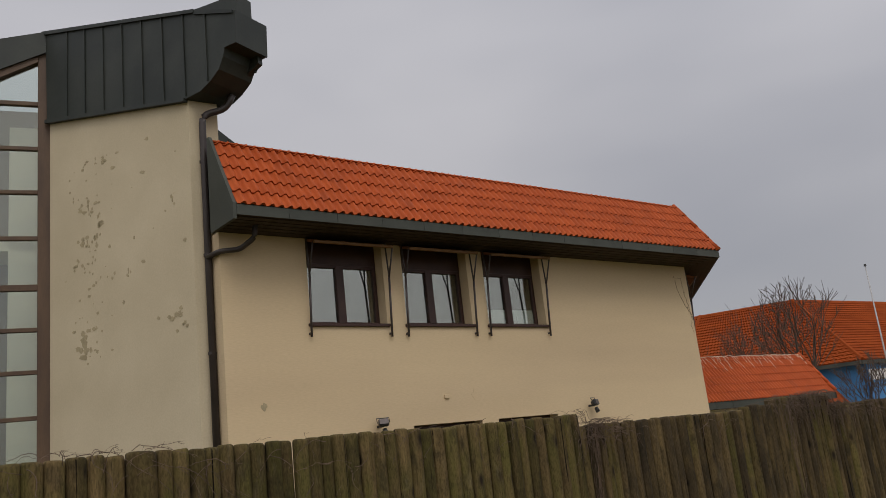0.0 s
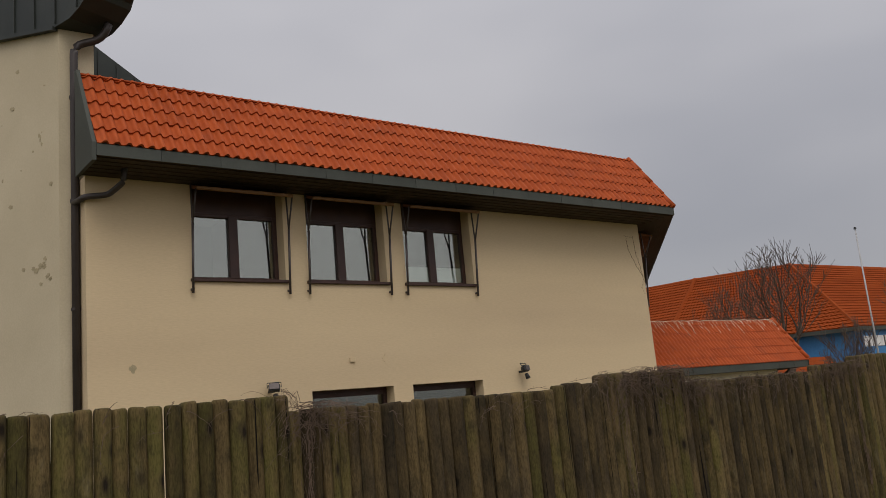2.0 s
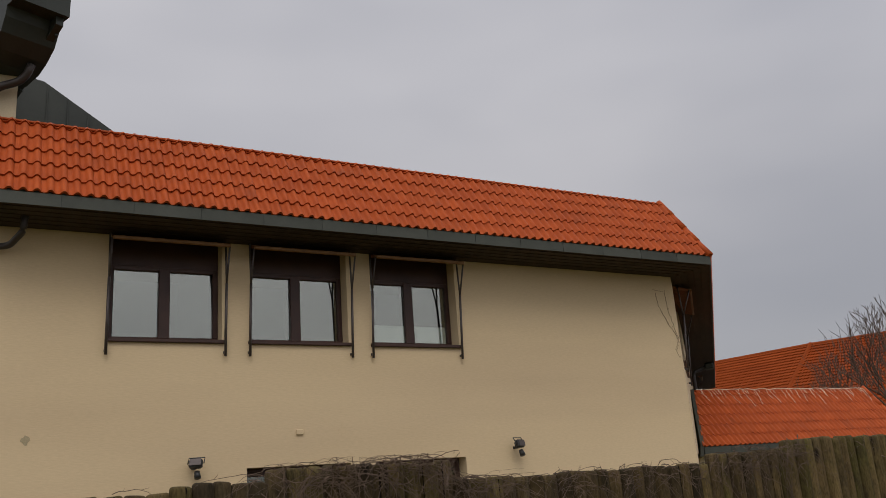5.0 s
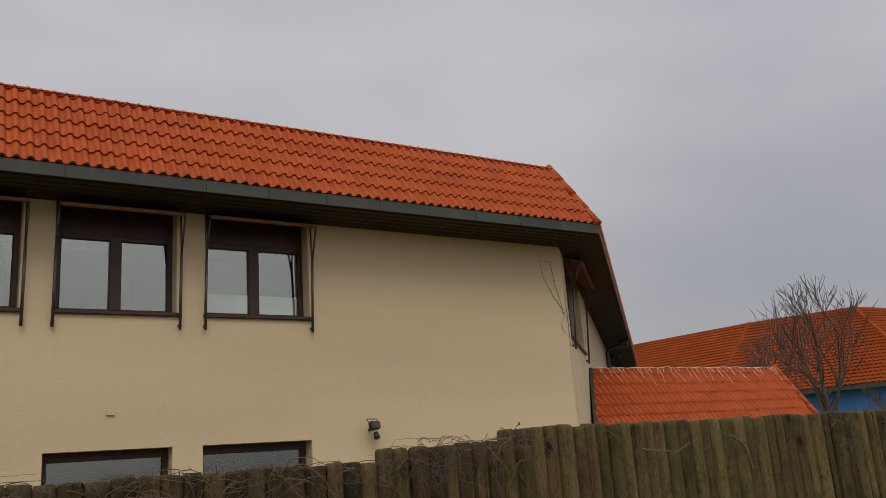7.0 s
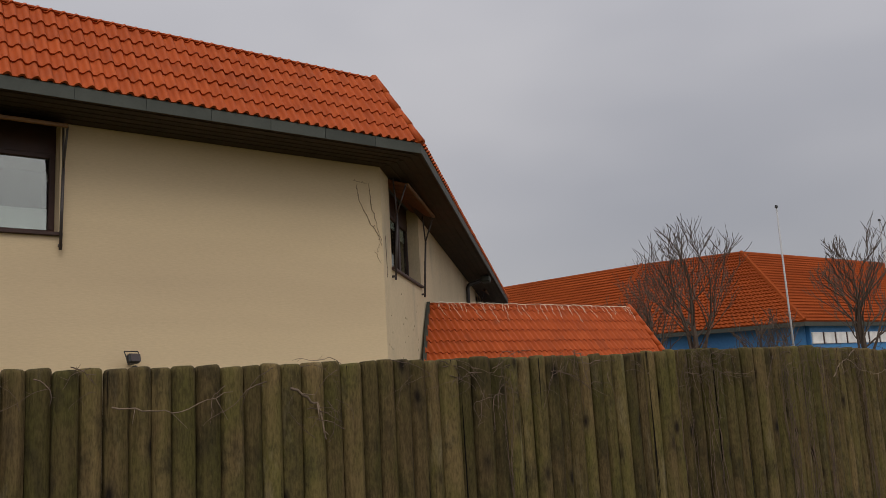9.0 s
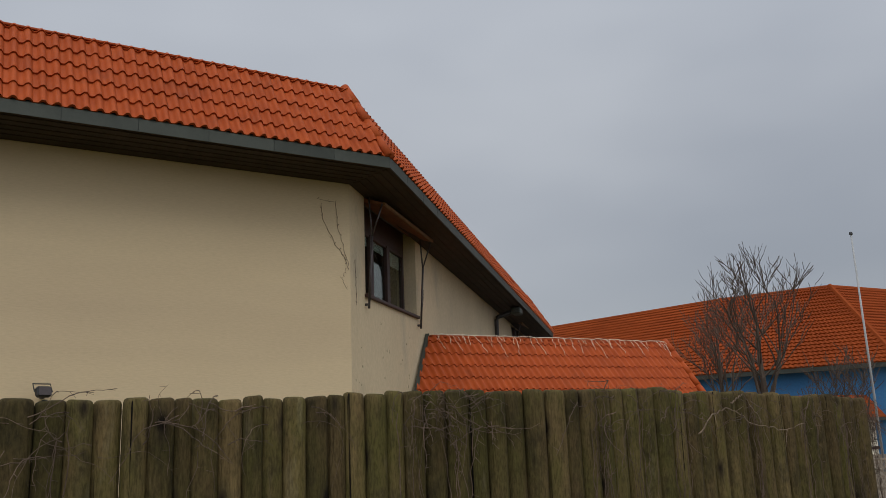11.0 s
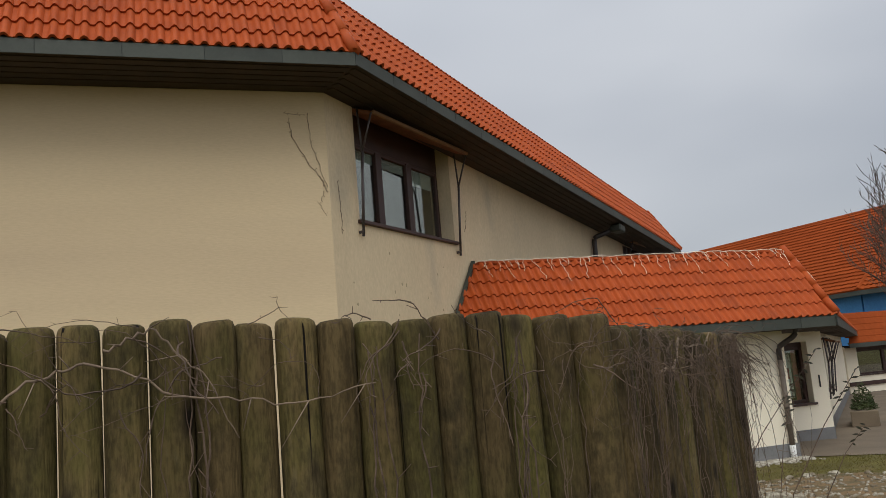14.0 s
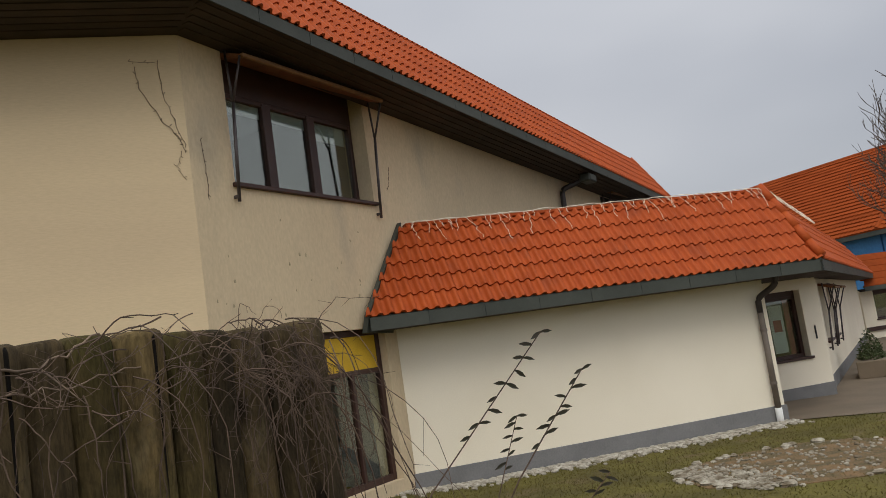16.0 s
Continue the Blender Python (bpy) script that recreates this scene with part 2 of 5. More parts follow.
YELLOW = material("yellow_board", (0.62, 0.38, 0.02), 0.6, scale=3)
IRON = material("lamp_housing", (0.035, 0.035, 0.036), 0.5, 0.3)
FARTILE = material("far_tile", (0.28, 0.058, 0.013), 0.9, second=(0.22, 0.044, 0.010), scale=0.35, grain=6, fine=0.12, spec=0.08)

# ---- building helpers ----
WORLD = {}


def thing(name, place, label, category, group="", kind="", turn=0):
    e = new(name)
    e.empty_display_size = 0.2
    e.matrix_basis = pose(*place, 0, 0, turn)
    WORLD[e] = e.matrix_basis.copy()
    return tagged(e, label, category, group, kind)


def adopt(ob, parent, at=None):
    at = at or Matrix()
    ob.matrix_basis = at
    WORLD[ob] = at.copy()
    if parent:
        ob.parent = parent
        ob.matrix_parent_inverse = WORLD[parent].inverted()
    return ob


def part(name, bm, mat, parent=None, label="", at=None, smooth=False):
    """One mesh object made of bm, a child of parent if one is given. bm is in the frame `at` (the world by default)."""
    me = bpy.data.meshes.new(name)
    bmesh.ops.recalc_face_normals(bm, faces=bm.faces)
    bm.to_mesh(me)
    bm.free()
    me.materials.append(mat)
    if smooth:
        me.polygons.foreach_set("use_smooth", [True] * len(me.polygons))
    ob = adopt(new(name, me), parent, at)
    return tagged(ob, label)


def box(bm, x0, y0, z0, x1, y1, z1, bevel=0.0, m=None):
    vs = [bm.verts.new((x, y, z)) for x in (x0, x1) for y in (y0, y1) for z in (z0, z1)]
    fs = [bm.faces.new([vs[i] for i in q]) for q in ((0, 1, 3, 2), (4, 6, 7, 5), (0, 4, 5, 1), (2, 3, 7, 6), (0, 2, 6, 4), (1, 5, 7, 3))]
    if bevel:
        es = list({e for f in fs for e in f.edges})
        made = bmesh.ops.bevel(bm, geom=es, offset=bevel, segments=1, affect="EDGES")
        vs = list({v for v in made["verts"]} | {v for v in vs if v.is_valid})
    if m:
        bmesh.ops.transform(bm, matrix=m, verts=vs)
    return bm


def boxed(*a, **k):
    return box(bmesh.new(), *a, **k)


def prism(bm, outline, along):
    """A solid: outline (3D points) swept by the vector along."""
    a = [bm.verts.new(p) for p in outline]
    b = [bm.verts.new(Vector(p) + Vector(along)) for p in outline]
    bm.faces.new(a)
    bm.faces.new(b[::-1])
    for i in range(len(a)):
        j = (i + 1) % len(a)
        bm.faces.new((a[i], b[i], b[j], a[j]))
    return bm


def tube(bm, pts, radii, sides=8, caps=True):
    pts = [Vector(p) for p in pts]
    rings = []
    for i, p in enumerate(pts):
        d = (pts[min(i + 1, len(pts) - 1)] - pts[max(i - 1, 0)]).normalized()
        up = Vector((0, 0, 1)) if abs(d.z) < 0.9 else Vector((1, 0, 0))
        a = d.cross(up).normalized()
        b = d.cross(a)
        r = radii[i] if isinstance(radii, (list, tuple)) else radii
        rings.append([bm.verts.new(p + (a * math.cos(2 * math.pi * k / sides) + b * math.sin(2 * math.pi * k / sides)) * r) for k in range(sides)])
    for s, t in zip(rings, rings[1:]):
        for k in range(sides):
            bm.faces.new((s[k], s[(k + 1) % sides], t[(k + 1) % sides], t[k]))
    if caps:
        bm.faces.new(rings[0][::-1])
        bm.faces.new(rings[-1])
    return bm


def bent(pts, radius, steps=4):
    """Points of a pipe with its inner corners rounded."""
    pts = [Vector(p) for p in pts]
    out = [pts[0]]
    for a, b, c in zip(pts, pts[1:], pts[2:]):
        s, e = b + (a - b).normalized() * radius, b + (c - b).normalized() * radius
        out += [s.lerp(b, i / steps).lerp(b.lerp(e, i / steps), i / steps) for i in range(steps + 1)]
    return out + [pts[-1]]


def walling(u0, u1, z0, z1, thick, holes):
    """A wall along x from u0 to u1, its face at y = 0, with openings (a, b, low, high) right through it."""
    us = sorted({u0, u1, *[h[0] for h in holes], *[h[1] for h in holes]})
    zs = sorted({z0, z1, *[max(z0, h[2]) for h in holes], *[min(z1, h[3]) for h in holes]})
    solid = lambda i, j: 0 <= i < len(us) - 1 and 0 <= j < len(zs) - 1 and not any(
        h[0] < (us[i] + us[i + 1]) / 2 < h[1] and h[2] < (zs[j] + zs[j + 1]) / 2 < h[3] for h in holes)
    bm = bmesh.new()
    quad = lambda *p: bm.faces.new([bm.verts.new(q) for q in p])
    for i in range(len(us) - 1):
        for j in range(len(zs) - 1):
            if not solid(i, j):
                continue
            a, b, c, d = us[i], us[i + 1], zs[j], zs[j + 1]
            quad((a, 0, c), (b, 0, c), (b, 0, d), (a, 0, d))
            quad((a, thick, c), (a, thick, d), (b, thick, d), (b, thick, c))
            if not solid(i - 1, j):
                quad((a, 0, c), (a, 0, d), (a, thick, d), (a, thick, c))
            if not solid(i + 1, j):
                quad((b, 0, c), (b, thick, c), (b, thick, d), (b, 0, d))
            if not solid(i, j - 1):
                quad((a, 0, c), (a, thick, c), (b, thick, c), (b, 0, c))
            if not solid(i, j + 1):
                quad((a, 0, d), (b, 0, d), (b, thick, d), (a, thick, d))
    bmesh.ops.remove_doubles(bm, verts=bm.verts, dist=0.0005)
    return bm


# frames of the walls: x along the wall, y into the house
FRONT = pose(0, 11.65, 0)
SIDE = pose(16.49, 11.65, 0, 0, 0, 44.0)
SIDE_EAVE = SIDE @ pose(0, 0, 5.19, 0, 2.4, 0) @ pose(0, 0, -5.19)  # the eave of the wing falls gently
ANNEX = pose(0, 14.0, 0)

# ---- ground ----
def ground_z(x, y):
    """The lawn falls a little towards the annex and the forecourt beyond it."""
    ease = lambda a: (lambda f: f * f * (3 - 2 * f))(min(max(a, 0.0), 1.0))
    return -0.20 * ease((x - 16.8) / 3.0) * ease((y - 4.5) / 5.0) - 0.12 * ease((x - 24.5) / 5.0) * ease((y - 4.5) / 5.0)


bm = bmesh.new()
xs = [-600, -200, -60, -20, 0, 8, 14, 16] + [16.5 + 0.5 * i for i in range(36)] + [36, 40, 50, 80, 200, 600]
ys = [-600, -200, -60, -20, 0, 3, 4] + [4.5 + 0.5 * i for i in range(24)] + [18, 22, 30, 50, 100, 250, 600]
grid = [[bm.verts.new((x, y, ground_z(x, y))) for x in xs] for y in ys]
for row, above in zip(grid, grid[1:]):
    for i in range(len(xs) - 1):
        bm.faces.new((row[i], row[i + 1], above[i + 1], above[i]))
ground = tagged(part("ground", bm, GRASS, smooth=True), "short winter lawn with bare brown patches", "lawn", kind="structure")

# ---- house ----
house = thing("house", (10.7, 11.65, 0), "two-storey cream plastered house with a steep orange tiled roof band", "house")
WINDOWS = ((6.58, 8.04), (8.44, 9.90), (10.29, 11.77))
SILL, HEAD = 3.80, 5.20
LOWER = ((8.37, 9.86), (10.24, 11.74))
part("front_wall", walling(5.12, 16.49, -0.3, 5.19, 0.36, [(a, b, SILL, HEAD) for a, b in WINDOWS] + [(a, b, 0.9, 2.10) for a, b in LOWER]), CREAM, house, "cream textured plaster wall", FRONT)
W4 = (0.62, 3.28)
part("side_wall", walling(0.0, 16.4, -0.3, 5.19, 0.36, [(*W4, 3.68, 5.20), (12.9, 15.4, 3.3, 4.72), (1.1, 3.1, 0.05, 2.0)]), SIDEPLASTER, house, "cream textured plaster wall, stained at the corner", SIDE)


def window(at, a, b, low, high, lights, parent, depth=0.22, glass_low=0.06, head=0.36, blind=0.0, glass=None):
    """A brown casement window set back in an opening, with a row of panes under a dark shutter box."""
    w = boxed(a, depth, high - head, b, depth + 0.09, high)
    w = part("window", w, FRAME, parent, "dark brown wooden window with a shutter box", at)
    zt = high - head
    bm = bmesh.new()
    box(bm, a, depth, low, b, depth + 0.08, low + 0.07, 0.006)
    box(bm, a, depth, low + 0.07, a + 0.07, depth + 0.08, zt, 0.006)
    box(bm, b - 0.07, depth, low + 0.07, b, depth + 0.08, zt, 0.006)
    box(bm, a + 0.07, depth, zt - 0.06, b - 0.07, depth + 0.08, zt, 0.006)
    part("frame", bm, FRAME, w, "", at)
    step = (b - a - 0.14) / lights
    for i in range(lights):
        x0, x1 = a + 0.07 + i * step, a + 0.07 + (i + 1) * step
        if i:
            part("mullion", boxed(x0 - 0.075, depth - 0.015, low + 0.05, x0 + 0.075, depth + 0.07, zt - 0.02, 0.008), FRAME, w, "", at)
        p = part("pane", boxed(x0 + 0.01, depth + 0.035, low + 0.07, x1 - 0.01, depth + 0.042, zt - 0.06), glass or GLASS, w, "reflecting window pane", at)
        p.visible_shadow = False
        if blind:
            part("blind", boxed(x0 + 0.07, depth + 0.05, zt - 0.06 - blind * (1.0, 1.0, 1.7)[i % 3], x1 - 0.07, depth + 0.06, zt - 0.06), CLOTH, w, "pale rolled blind", at)
    part("sill", boxed(a - 0.04, -0.05, low - 0.045, b + 0.04, depth, low + 0.004, 0.008), FRAME, w, "dark brown sill board", at)
    # the room behind: near-black walls stand in for the shade indoors
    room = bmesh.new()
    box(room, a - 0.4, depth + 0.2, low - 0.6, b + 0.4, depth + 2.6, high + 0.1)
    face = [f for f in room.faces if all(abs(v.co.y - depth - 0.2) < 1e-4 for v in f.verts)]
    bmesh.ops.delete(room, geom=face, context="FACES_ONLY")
    part("room", room, ROOMSHADE, w, "room behind the glass, its dimness put into near-black walls", at)
    return w


for k, (a, b) in enumerate(WINDOWS):
    w = window(FRONT, a, b, SILL, HEAD, 2, house)
    if k == 2:
        part("curtain", boxed(a + 0.08, 0.268, SILL + 0.05, b - 0.08, 0.272, SILL + 0.34), CLOTH, w, "white half curtain", FRONT)
for a, b in LOWER:
    window(FRONT, a, b, 0.9, 2.10, 1, house, head=0.05, glass=STAIRGLASS)
window(SIDE, *W4, 3.68, 5.20, 3, house, head=0.40, blind=0.14)
window(SIDE, 12.9, 15.4, 3.3, 4.72, 3, house, head=0.40)

# eaves
OUT, LOW, TOP = 0.82, 5.19, 5.38
RIDGE = 6.615
SOUT = 0.74


def eaves(at, u0, u1, out, mitre0, mitre1, parent, low=LOW, top=TOP, piece=0.86, rise=0.045):
    """Boarded soffit that rises to a zinc fascia in lengths; mitre: how far the outer edge runs on at each end."""
    bm = bmesh.new()
    prism(bm, [(u0, 0.0, low), (u1, 0.0, low), (u1 + mitre1, -out + 0.02, low + rise), (u0 - mitre0, -out + 0.02, low + rise)], (0, 0, 0.05))
    e = part("soffit", bm, SOFFIT, parent, "dark stained boarded soffit", at)
    for i in range(1, 6):
        y = -out * i / 6
        z = low + rise * i / 6
        part("board", boxed(u0 - mitre0 * i / 6 + 0.02, y - out / 13, z - 0.010, u1 + mitre1 * i / 6 - 0.02, y + out / 13, z + 0.004, 0.003), SOFFIT, e, "", at)
    a, b = u0 - mitre0, u1 + mitre1
    n = max(1, round((b - a) / piece))
    w = (b - a) / n
    f = part("fascia", boxed(a, -out, low + rise - 0.005, b, -out + 0.018, top), CLAD, parent, "dark grey-green zinc fascia with lapped joints", at)
    for i in range(n):
        part("sheet", boxed(a + i * w + 0.006, -out - 0.007, low + rise - 0.01, a + (i + 1) * w - 0.003, -out - 0.001 - 0.004 * (i % 2), top - 0.002), ZINC, f, "", at)
    part("gutter", tube(bmesh.new(), [(a, -out + 0.045, top - 0.005), (b, -out + 0.045, top - 0.005)], 0.045, 10), ZINC, parent, "half-round zinc gutter", at, smooth=True)
    return f


HIP = 0.36
eaves(FRONT, 5.05, 16.49, OUT, 0.0, 0.23, house)
eaves(SIDE_EAVE, 0.0, 16.4, SOUT, 0.40, 0.0, house)


TILE_WAVE = ((0.0, -0.004), (0.026, -0.008), (0.050, -0.003), (0.064, 0.018), (0.080, 0.038), (0.100, 0.046), (0.120, 0.039), (0.137, 0.016))


def tile_mesh(width=0.30, length=0.335):
    """A double-rib interlocking tile: two shallow pans and two round ribs, with a thick front nose."""
    bm = bmesh.new()
    prof = [(x + d, z) for d in (0.0, 0.15) for x, z in TILE_WAVE] + [(width, -0.004)]
    n = len(prof) - 1
    low = [bm.verts.new((x, 0, z + 0.028)) for x, z in prof]
    up = [bm.verts.new((x, length, z)) for x, z in prof]
    nose = [bm.verts.new((x, 0, z + 0.028)) for x, z in prof]
    lip = [bm.verts.new((x, 0.004, z - 0.010)) for x, z in prof]
    for i in range(n):
        bm.faces.new((low[i], low[i + 1], up[i + 1], up[i]))
        bm.faces.new((lip[i], lip[i + 1], nose[i + 1], nose[i]))
    me = bpy.data.meshes.new("tile")
    bm.to_mesh(me)
    bm.free()
    me.materials.append(TILE)
    me.polygons.foreach_set("use_smooth", [i % 2 == 0 for i in range(len(me.polygons))])
    return me


TILE_ME = tile_mesh()


def roof_slope(at, u0, u1, out, top, ridge, parent, rows, cuts=(), inset=0.05, name="roof", label="steep slope of orange interlocking clay tiles", width=0.30):
    """A slope from the eave (out in front of the wall, at height top) up to the ridge, laid with tiles; cuts: planes (point, normal) in the
    world that trim it, the normal pointing to what falls away."""
    eave, crest = Vector((0, -out + 0.01, top)), Vector((0, -inset, ridge))
    up = crest - eave
    length = up.length
    up.normalize()
    nrm = Vector((1, 0, 0)).cross(up)
    slope = at @ Matrix(((1, up.x, nrm.x, 0), (0, up.y, nrm.y, eave.y), (0, up.z, nrm.z, eave.z), (0, 0, 0, 1)))
    inv = slope.inverted()
    local = [(inv @ Vector(p), (inv.to_3x3() @ Vector(q)).normalized()) for p, q in cuts]

    def trimmed(bm):
        for p, q in local:
            bmesh.ops.bisect_plane(bm, geom=bm.verts[:] + bm.edges[:] + bm.faces[:], plane_co=p, plane_no=q, clear_outer=True)
        return bm

    bed = bmesh.new()
    box(bed, u0, 0, -0.06, u1, length, -0.004)
    r = part(name, trimmed(bed), TILEBED, parent, label, slope)
    step = length / rows
    rng = random.Random(7)
    for j in range(math.ceil(rows)):
        for i in range(int(math.ceil((u1 - u0) / width - 0.02))):
            x, y = u0 + i * width, j * step
            corners = [Vector((x + a, y + b, 0.0)) for a in (0, width) for b in (0, 0.335)]
            sides = [[(c - p).dot(q) for c in corners] for p, q in local]
            if any(min(s) > 0 for s in sides):
                continue
            place = slope @ pose(x, y, rng.uniform(0, 0.004), rng.uniform(-0.3, 0.3), rng.uniform(-0.3, 0.3), rng.uniform(-0.35, 0.35)) @ Matrix.Diagonal((width / 0.30, min(step / 0.30, (length - y) / 0.335), 1, 1))
            if any(max(s) > 0 for s in sides):
                bm = bmesh.new()
                bm.from_mesh(TILE_ME)
                back = place.inverted()
                for p, q in cuts:
                    bmesh.ops.bisect_plane(bm, geom=bm.verts[:] + bm.edges[:] + bm.faces[:], plane_co=back @ Vector(p), plane_no=(place.to_3x3().transposed() @ Vector(q)).normalized(), clear_outer=True)
                if not bm.faces:
                    bm.free()
                    continue
                me = bpy.data.meshes.new("tile")
                bm.to_mesh(me)
                bm.free()
                me.materials.append(TILE)
            else:
                me = TILE_ME
            adopt(new("tile", me), r, place)
    return r, slope, length


def caps(parent, a, b, n, radius=0.075, name="hip_tile"):
    """Half-round tiles laid end over end from a up to b."""
    a, b = Vector(a), Vector(b)
    d = (b - a) / n
    for i in range(n):
        p, q = a + d * i, a + d * (i + 1.12)
        part(name, tube(bmesh.new(), [p + Vector((0, 0, 0.008)), q], [radius * 1.0, radius * 0.90], 14), TILE, parent, "rounded clay hip tile", smooth=True)


s2 = math.sqrt(0.5)
hip_low = Vector((16.72, 10.83, TOP))
hip_top = Vector((16.43, 11.60, RIDGE))
run = (hip_top - hip_low)
cut_n = Vector((run.y, -run.x, 0)).normalized()  # points towards the side slope
front_roof, *_ = roof_slope(FRONT, 5.06, 17.0, OUT, TOP, RIDGE, house, 5.25, [(hip_low, cut_n)])
side_roof, *_ = roof_slope(SIDE_EAVE, -1.0, 17.0, SOUT, TOP, RIDGE - 0.05, house, 5.25, [(hip_low, -cut_n), (SIDE_EAVE @ Vector((16.4, -SOUT, TOP)), SIDE_EAVE.to_3x3() @ Vector((0.76, 0.32, 0)))], inset=-0.02)
caps(house, SIDE_EAVE @ Vector((16.4, -SOUT, TOP + 0.03)), SIDE_EAVE @ Vector((16.07, 0.02, RIDGE - 0.03)), 5)
caps(house, hip_low + Vector((0, 0, 0.005)), hip_top + Vector((0, 0, 0.0)), 4)
part("roof_edge", boxed(5.05, -0.10, RIDGE - 0.02, 16.45, 0.12, RIDGE + 0.012, 0.008), TILE, house, "red-brown capping along the top of the roof", FRONT)
part("roof_edge", boxed(0.0, -0.045, RIDGE - 0.07, 16.1, 0.15, RIDGE - 0.035, 0.008), TILE, house, "red-brown capping along the top of the roof", SIDE_EAVE)
bm = bmesh.new()
prism(bm, [(5.3, 11.7, RIDGE - 0.1), (16.4, 11.7, RIDGE - 0.1), (27.4, 22.4, 5.9), (5.3, 22.4, 5.9)], (0, 0, 0.05))
part("flat_roof", bm, ZINC, house, "flat roof behind the tile band")
# verge boarding that closes the roof band beside the tower
bm = bmesh.new()
prism(bm, [(5.05, 11.65, LOW - 0.03), (5.05, 10.83, LOW - 0.03), (5.05, 10.83, TOP + 0.02), (5.05, 11.58, RIDGE + 0.06), (5.05, 11.65, RIDGE + 0.06)], (-0.05, 0, 0))
part("verge", bm, ZINC, house, "dark zinc verge panel")

# ---- stair tower ----
tower = thing("stair_tower", (4.2, 13.0, 0), "cream stair tower with dark metal roof cladding and flaking plaster", "tower")
C = Vector((4.88, 12.02, 0))
along, back = Vector((0.3605, -0.9328, 0)), Vector((0.9328, 0.3605, 0))
LEFT = C - along * 3.50
bm = bmesh.new()
low = Vector((0, 0, -0.3))
prism(bm, [C + low, LEFT + low, LEFT + back * 2.2 + low, Vector((5.36, 16.4, -0.3)), Vector((5.36, 12.02, -0.3))], (0, 0, 7.85))
prism(bm, [LEFT + Vector((0, 0, 7.55)), C + Vector((0, 0, 7.55)), LEFT + Vector((0, 0, 8.3))], back * 0.4)
part("tower_wall", bm, TOWER, tower, "cream plaster wall, flaking in patches")
face = C - back * 0.06
P = lambda s, z, o=0.0: face + along * s + back * o + Vector((0, 0, z))
# the metal roof falls towards the gable end, which stands out as a boxed eave
prof = [(-3.50, 8.14), (-0.02, 7.44), (0.35, 7.47), (0.56, 7.56), (0.76, 7.70), (0.86, 7.88), (0.90, 8.02), (1.14, 8.02), (1.16, 8.56), (0.26, 8.87), (-1.10, 9.25), (-3.54, 9.90)]
g = back * 0.70
bm = bmesh.new()
prism(bm, [P(s, z) for s, z in prof], g)
clad = part("roof_cladding", bm, CLAD, tower, "dark standing-seam metal cladding")
lower = lambda s: 8.14 - 0.2 * (s + 3.5) if s < 0 else 7.46 + 0.2 * s
upper = lambda s: 9.90 - 0.266 * (s + 3.54)
for i in range(8):
    s = -2.92 + i * 0.49
    bm = bmesh.new()
    prism(bm, [P(s, lower(s) + 0.02, -0.022), P(s + 0.02, lower(s) + 0.02, -0.022), P(s + 0.02, upper(s) - 0.04, -0.022), P(s, upper(s) - 0.04, -0.022)], back * 0.023)
    part("seam", bm, CLAD, clad)
bm = bmesh.new()
prism(bm, [P(-3.53, 8.10, -0.03), P(0.0, 7.40, -0.03), P(0.0, 7.46, -0.03), P(-3.53, 8.17, -0.03)], back * 0.08)
part("drip_edge", bm, CLAD, clad)
bm = bmesh.new()
prism(bm, [P(-3.6, 9.87, -0.04), P(0.30, 8.83, -0.04), P(0.30, 8.89, -0.04), P(-3.6, 9.94, -0.04)], g + back * 0.06)
part("roof_edge", bm, CLAD, clad)
bm = bmesh.new()
prism(bm, [P(0.0, 8.84, 0.1), P(1.10, 8.50, 0.1), P(1.10, 8.90, 0.1), P(0.0, 9.0, 0.1)], back * 0.33)
part("roof_block", bm, CLAD, clad)
bm = bmesh.new()
prism(bm, [P(0.30, 8.80, -0.03), P(1.11, 8.52, -0.03), P(1.11, 8.58, -0.03), P(0.30, 8.88, -0.03)], g + back * 0.05)
part("eave_edge", bm, CLAD, clad)
# the dark boarded underside and the row of tile ends behind it
bm = bmesh.new()
prism(bm, [P(-0.40, 7.20, 0.56), P(1.06, 7.90, 0.56), P(1.06, 8.10, 0.56), P(-0.40, 7.60, 0.56)], back * 0.10)
part("verge_board", bm, CLAD, clad)
for i in range(7):
    p = P(-0.22 + 0.19 * i, 7.28 + 0.091 * i, 0.64)
    part("tile_end", boxed(p.x - 0.02, p.y - 0.02, p.z - 0.022, p.x + 0.02, p.y + 0.02, p.z + 0.015, 0.008), CLAD, clad)

# glazed stairwell
GL = Matrix.Translation(LEFT - along * 0.12) @ pose(0, 0, 0, 0, 0, -15)
stair = part("stair_glazing", boxed(-0.13, -0.06, -0.2, 0.11, 0.12, 9.52, 0.01), STAIRWOOD, tower, "tall glazed stairwell with brown wooden bars", GL)
for z, h in ((0.70, 0.03), (1.43, 0.03), (2.16, 0.03), (2.90, 0.035), (3.66, 0.035), (4.38, 0.035), (5.11, 0.055), (5.99, 0.035), (6.83, 0.035), (7.65, 0.035), (8.51, 0.04)):
    part("bar", boxed(-3.2, -0.04, z - h, -0.13, 0.06, z + h, 0.006), STAIRWOOD, stair, "", GL)
p = part("pane", boxed(-3.2, 0.0, -0.2, -0.13, 0.008, 9.4), STAIRGLASS, stair, "greyish stair glass", GL)
p.visible_shadow = False
bm = bmesh.new()
prism(bm, [(-3.2, -0.08, 7.55), (-0.13, -0.08, 9.32), (-0.13, -0.08, 9.50), (-3.2, -0.08, 7.80)], (0, 0.2, 0))
part("sloping_bar", bm, STAIRWOOD, stair, "", GL)
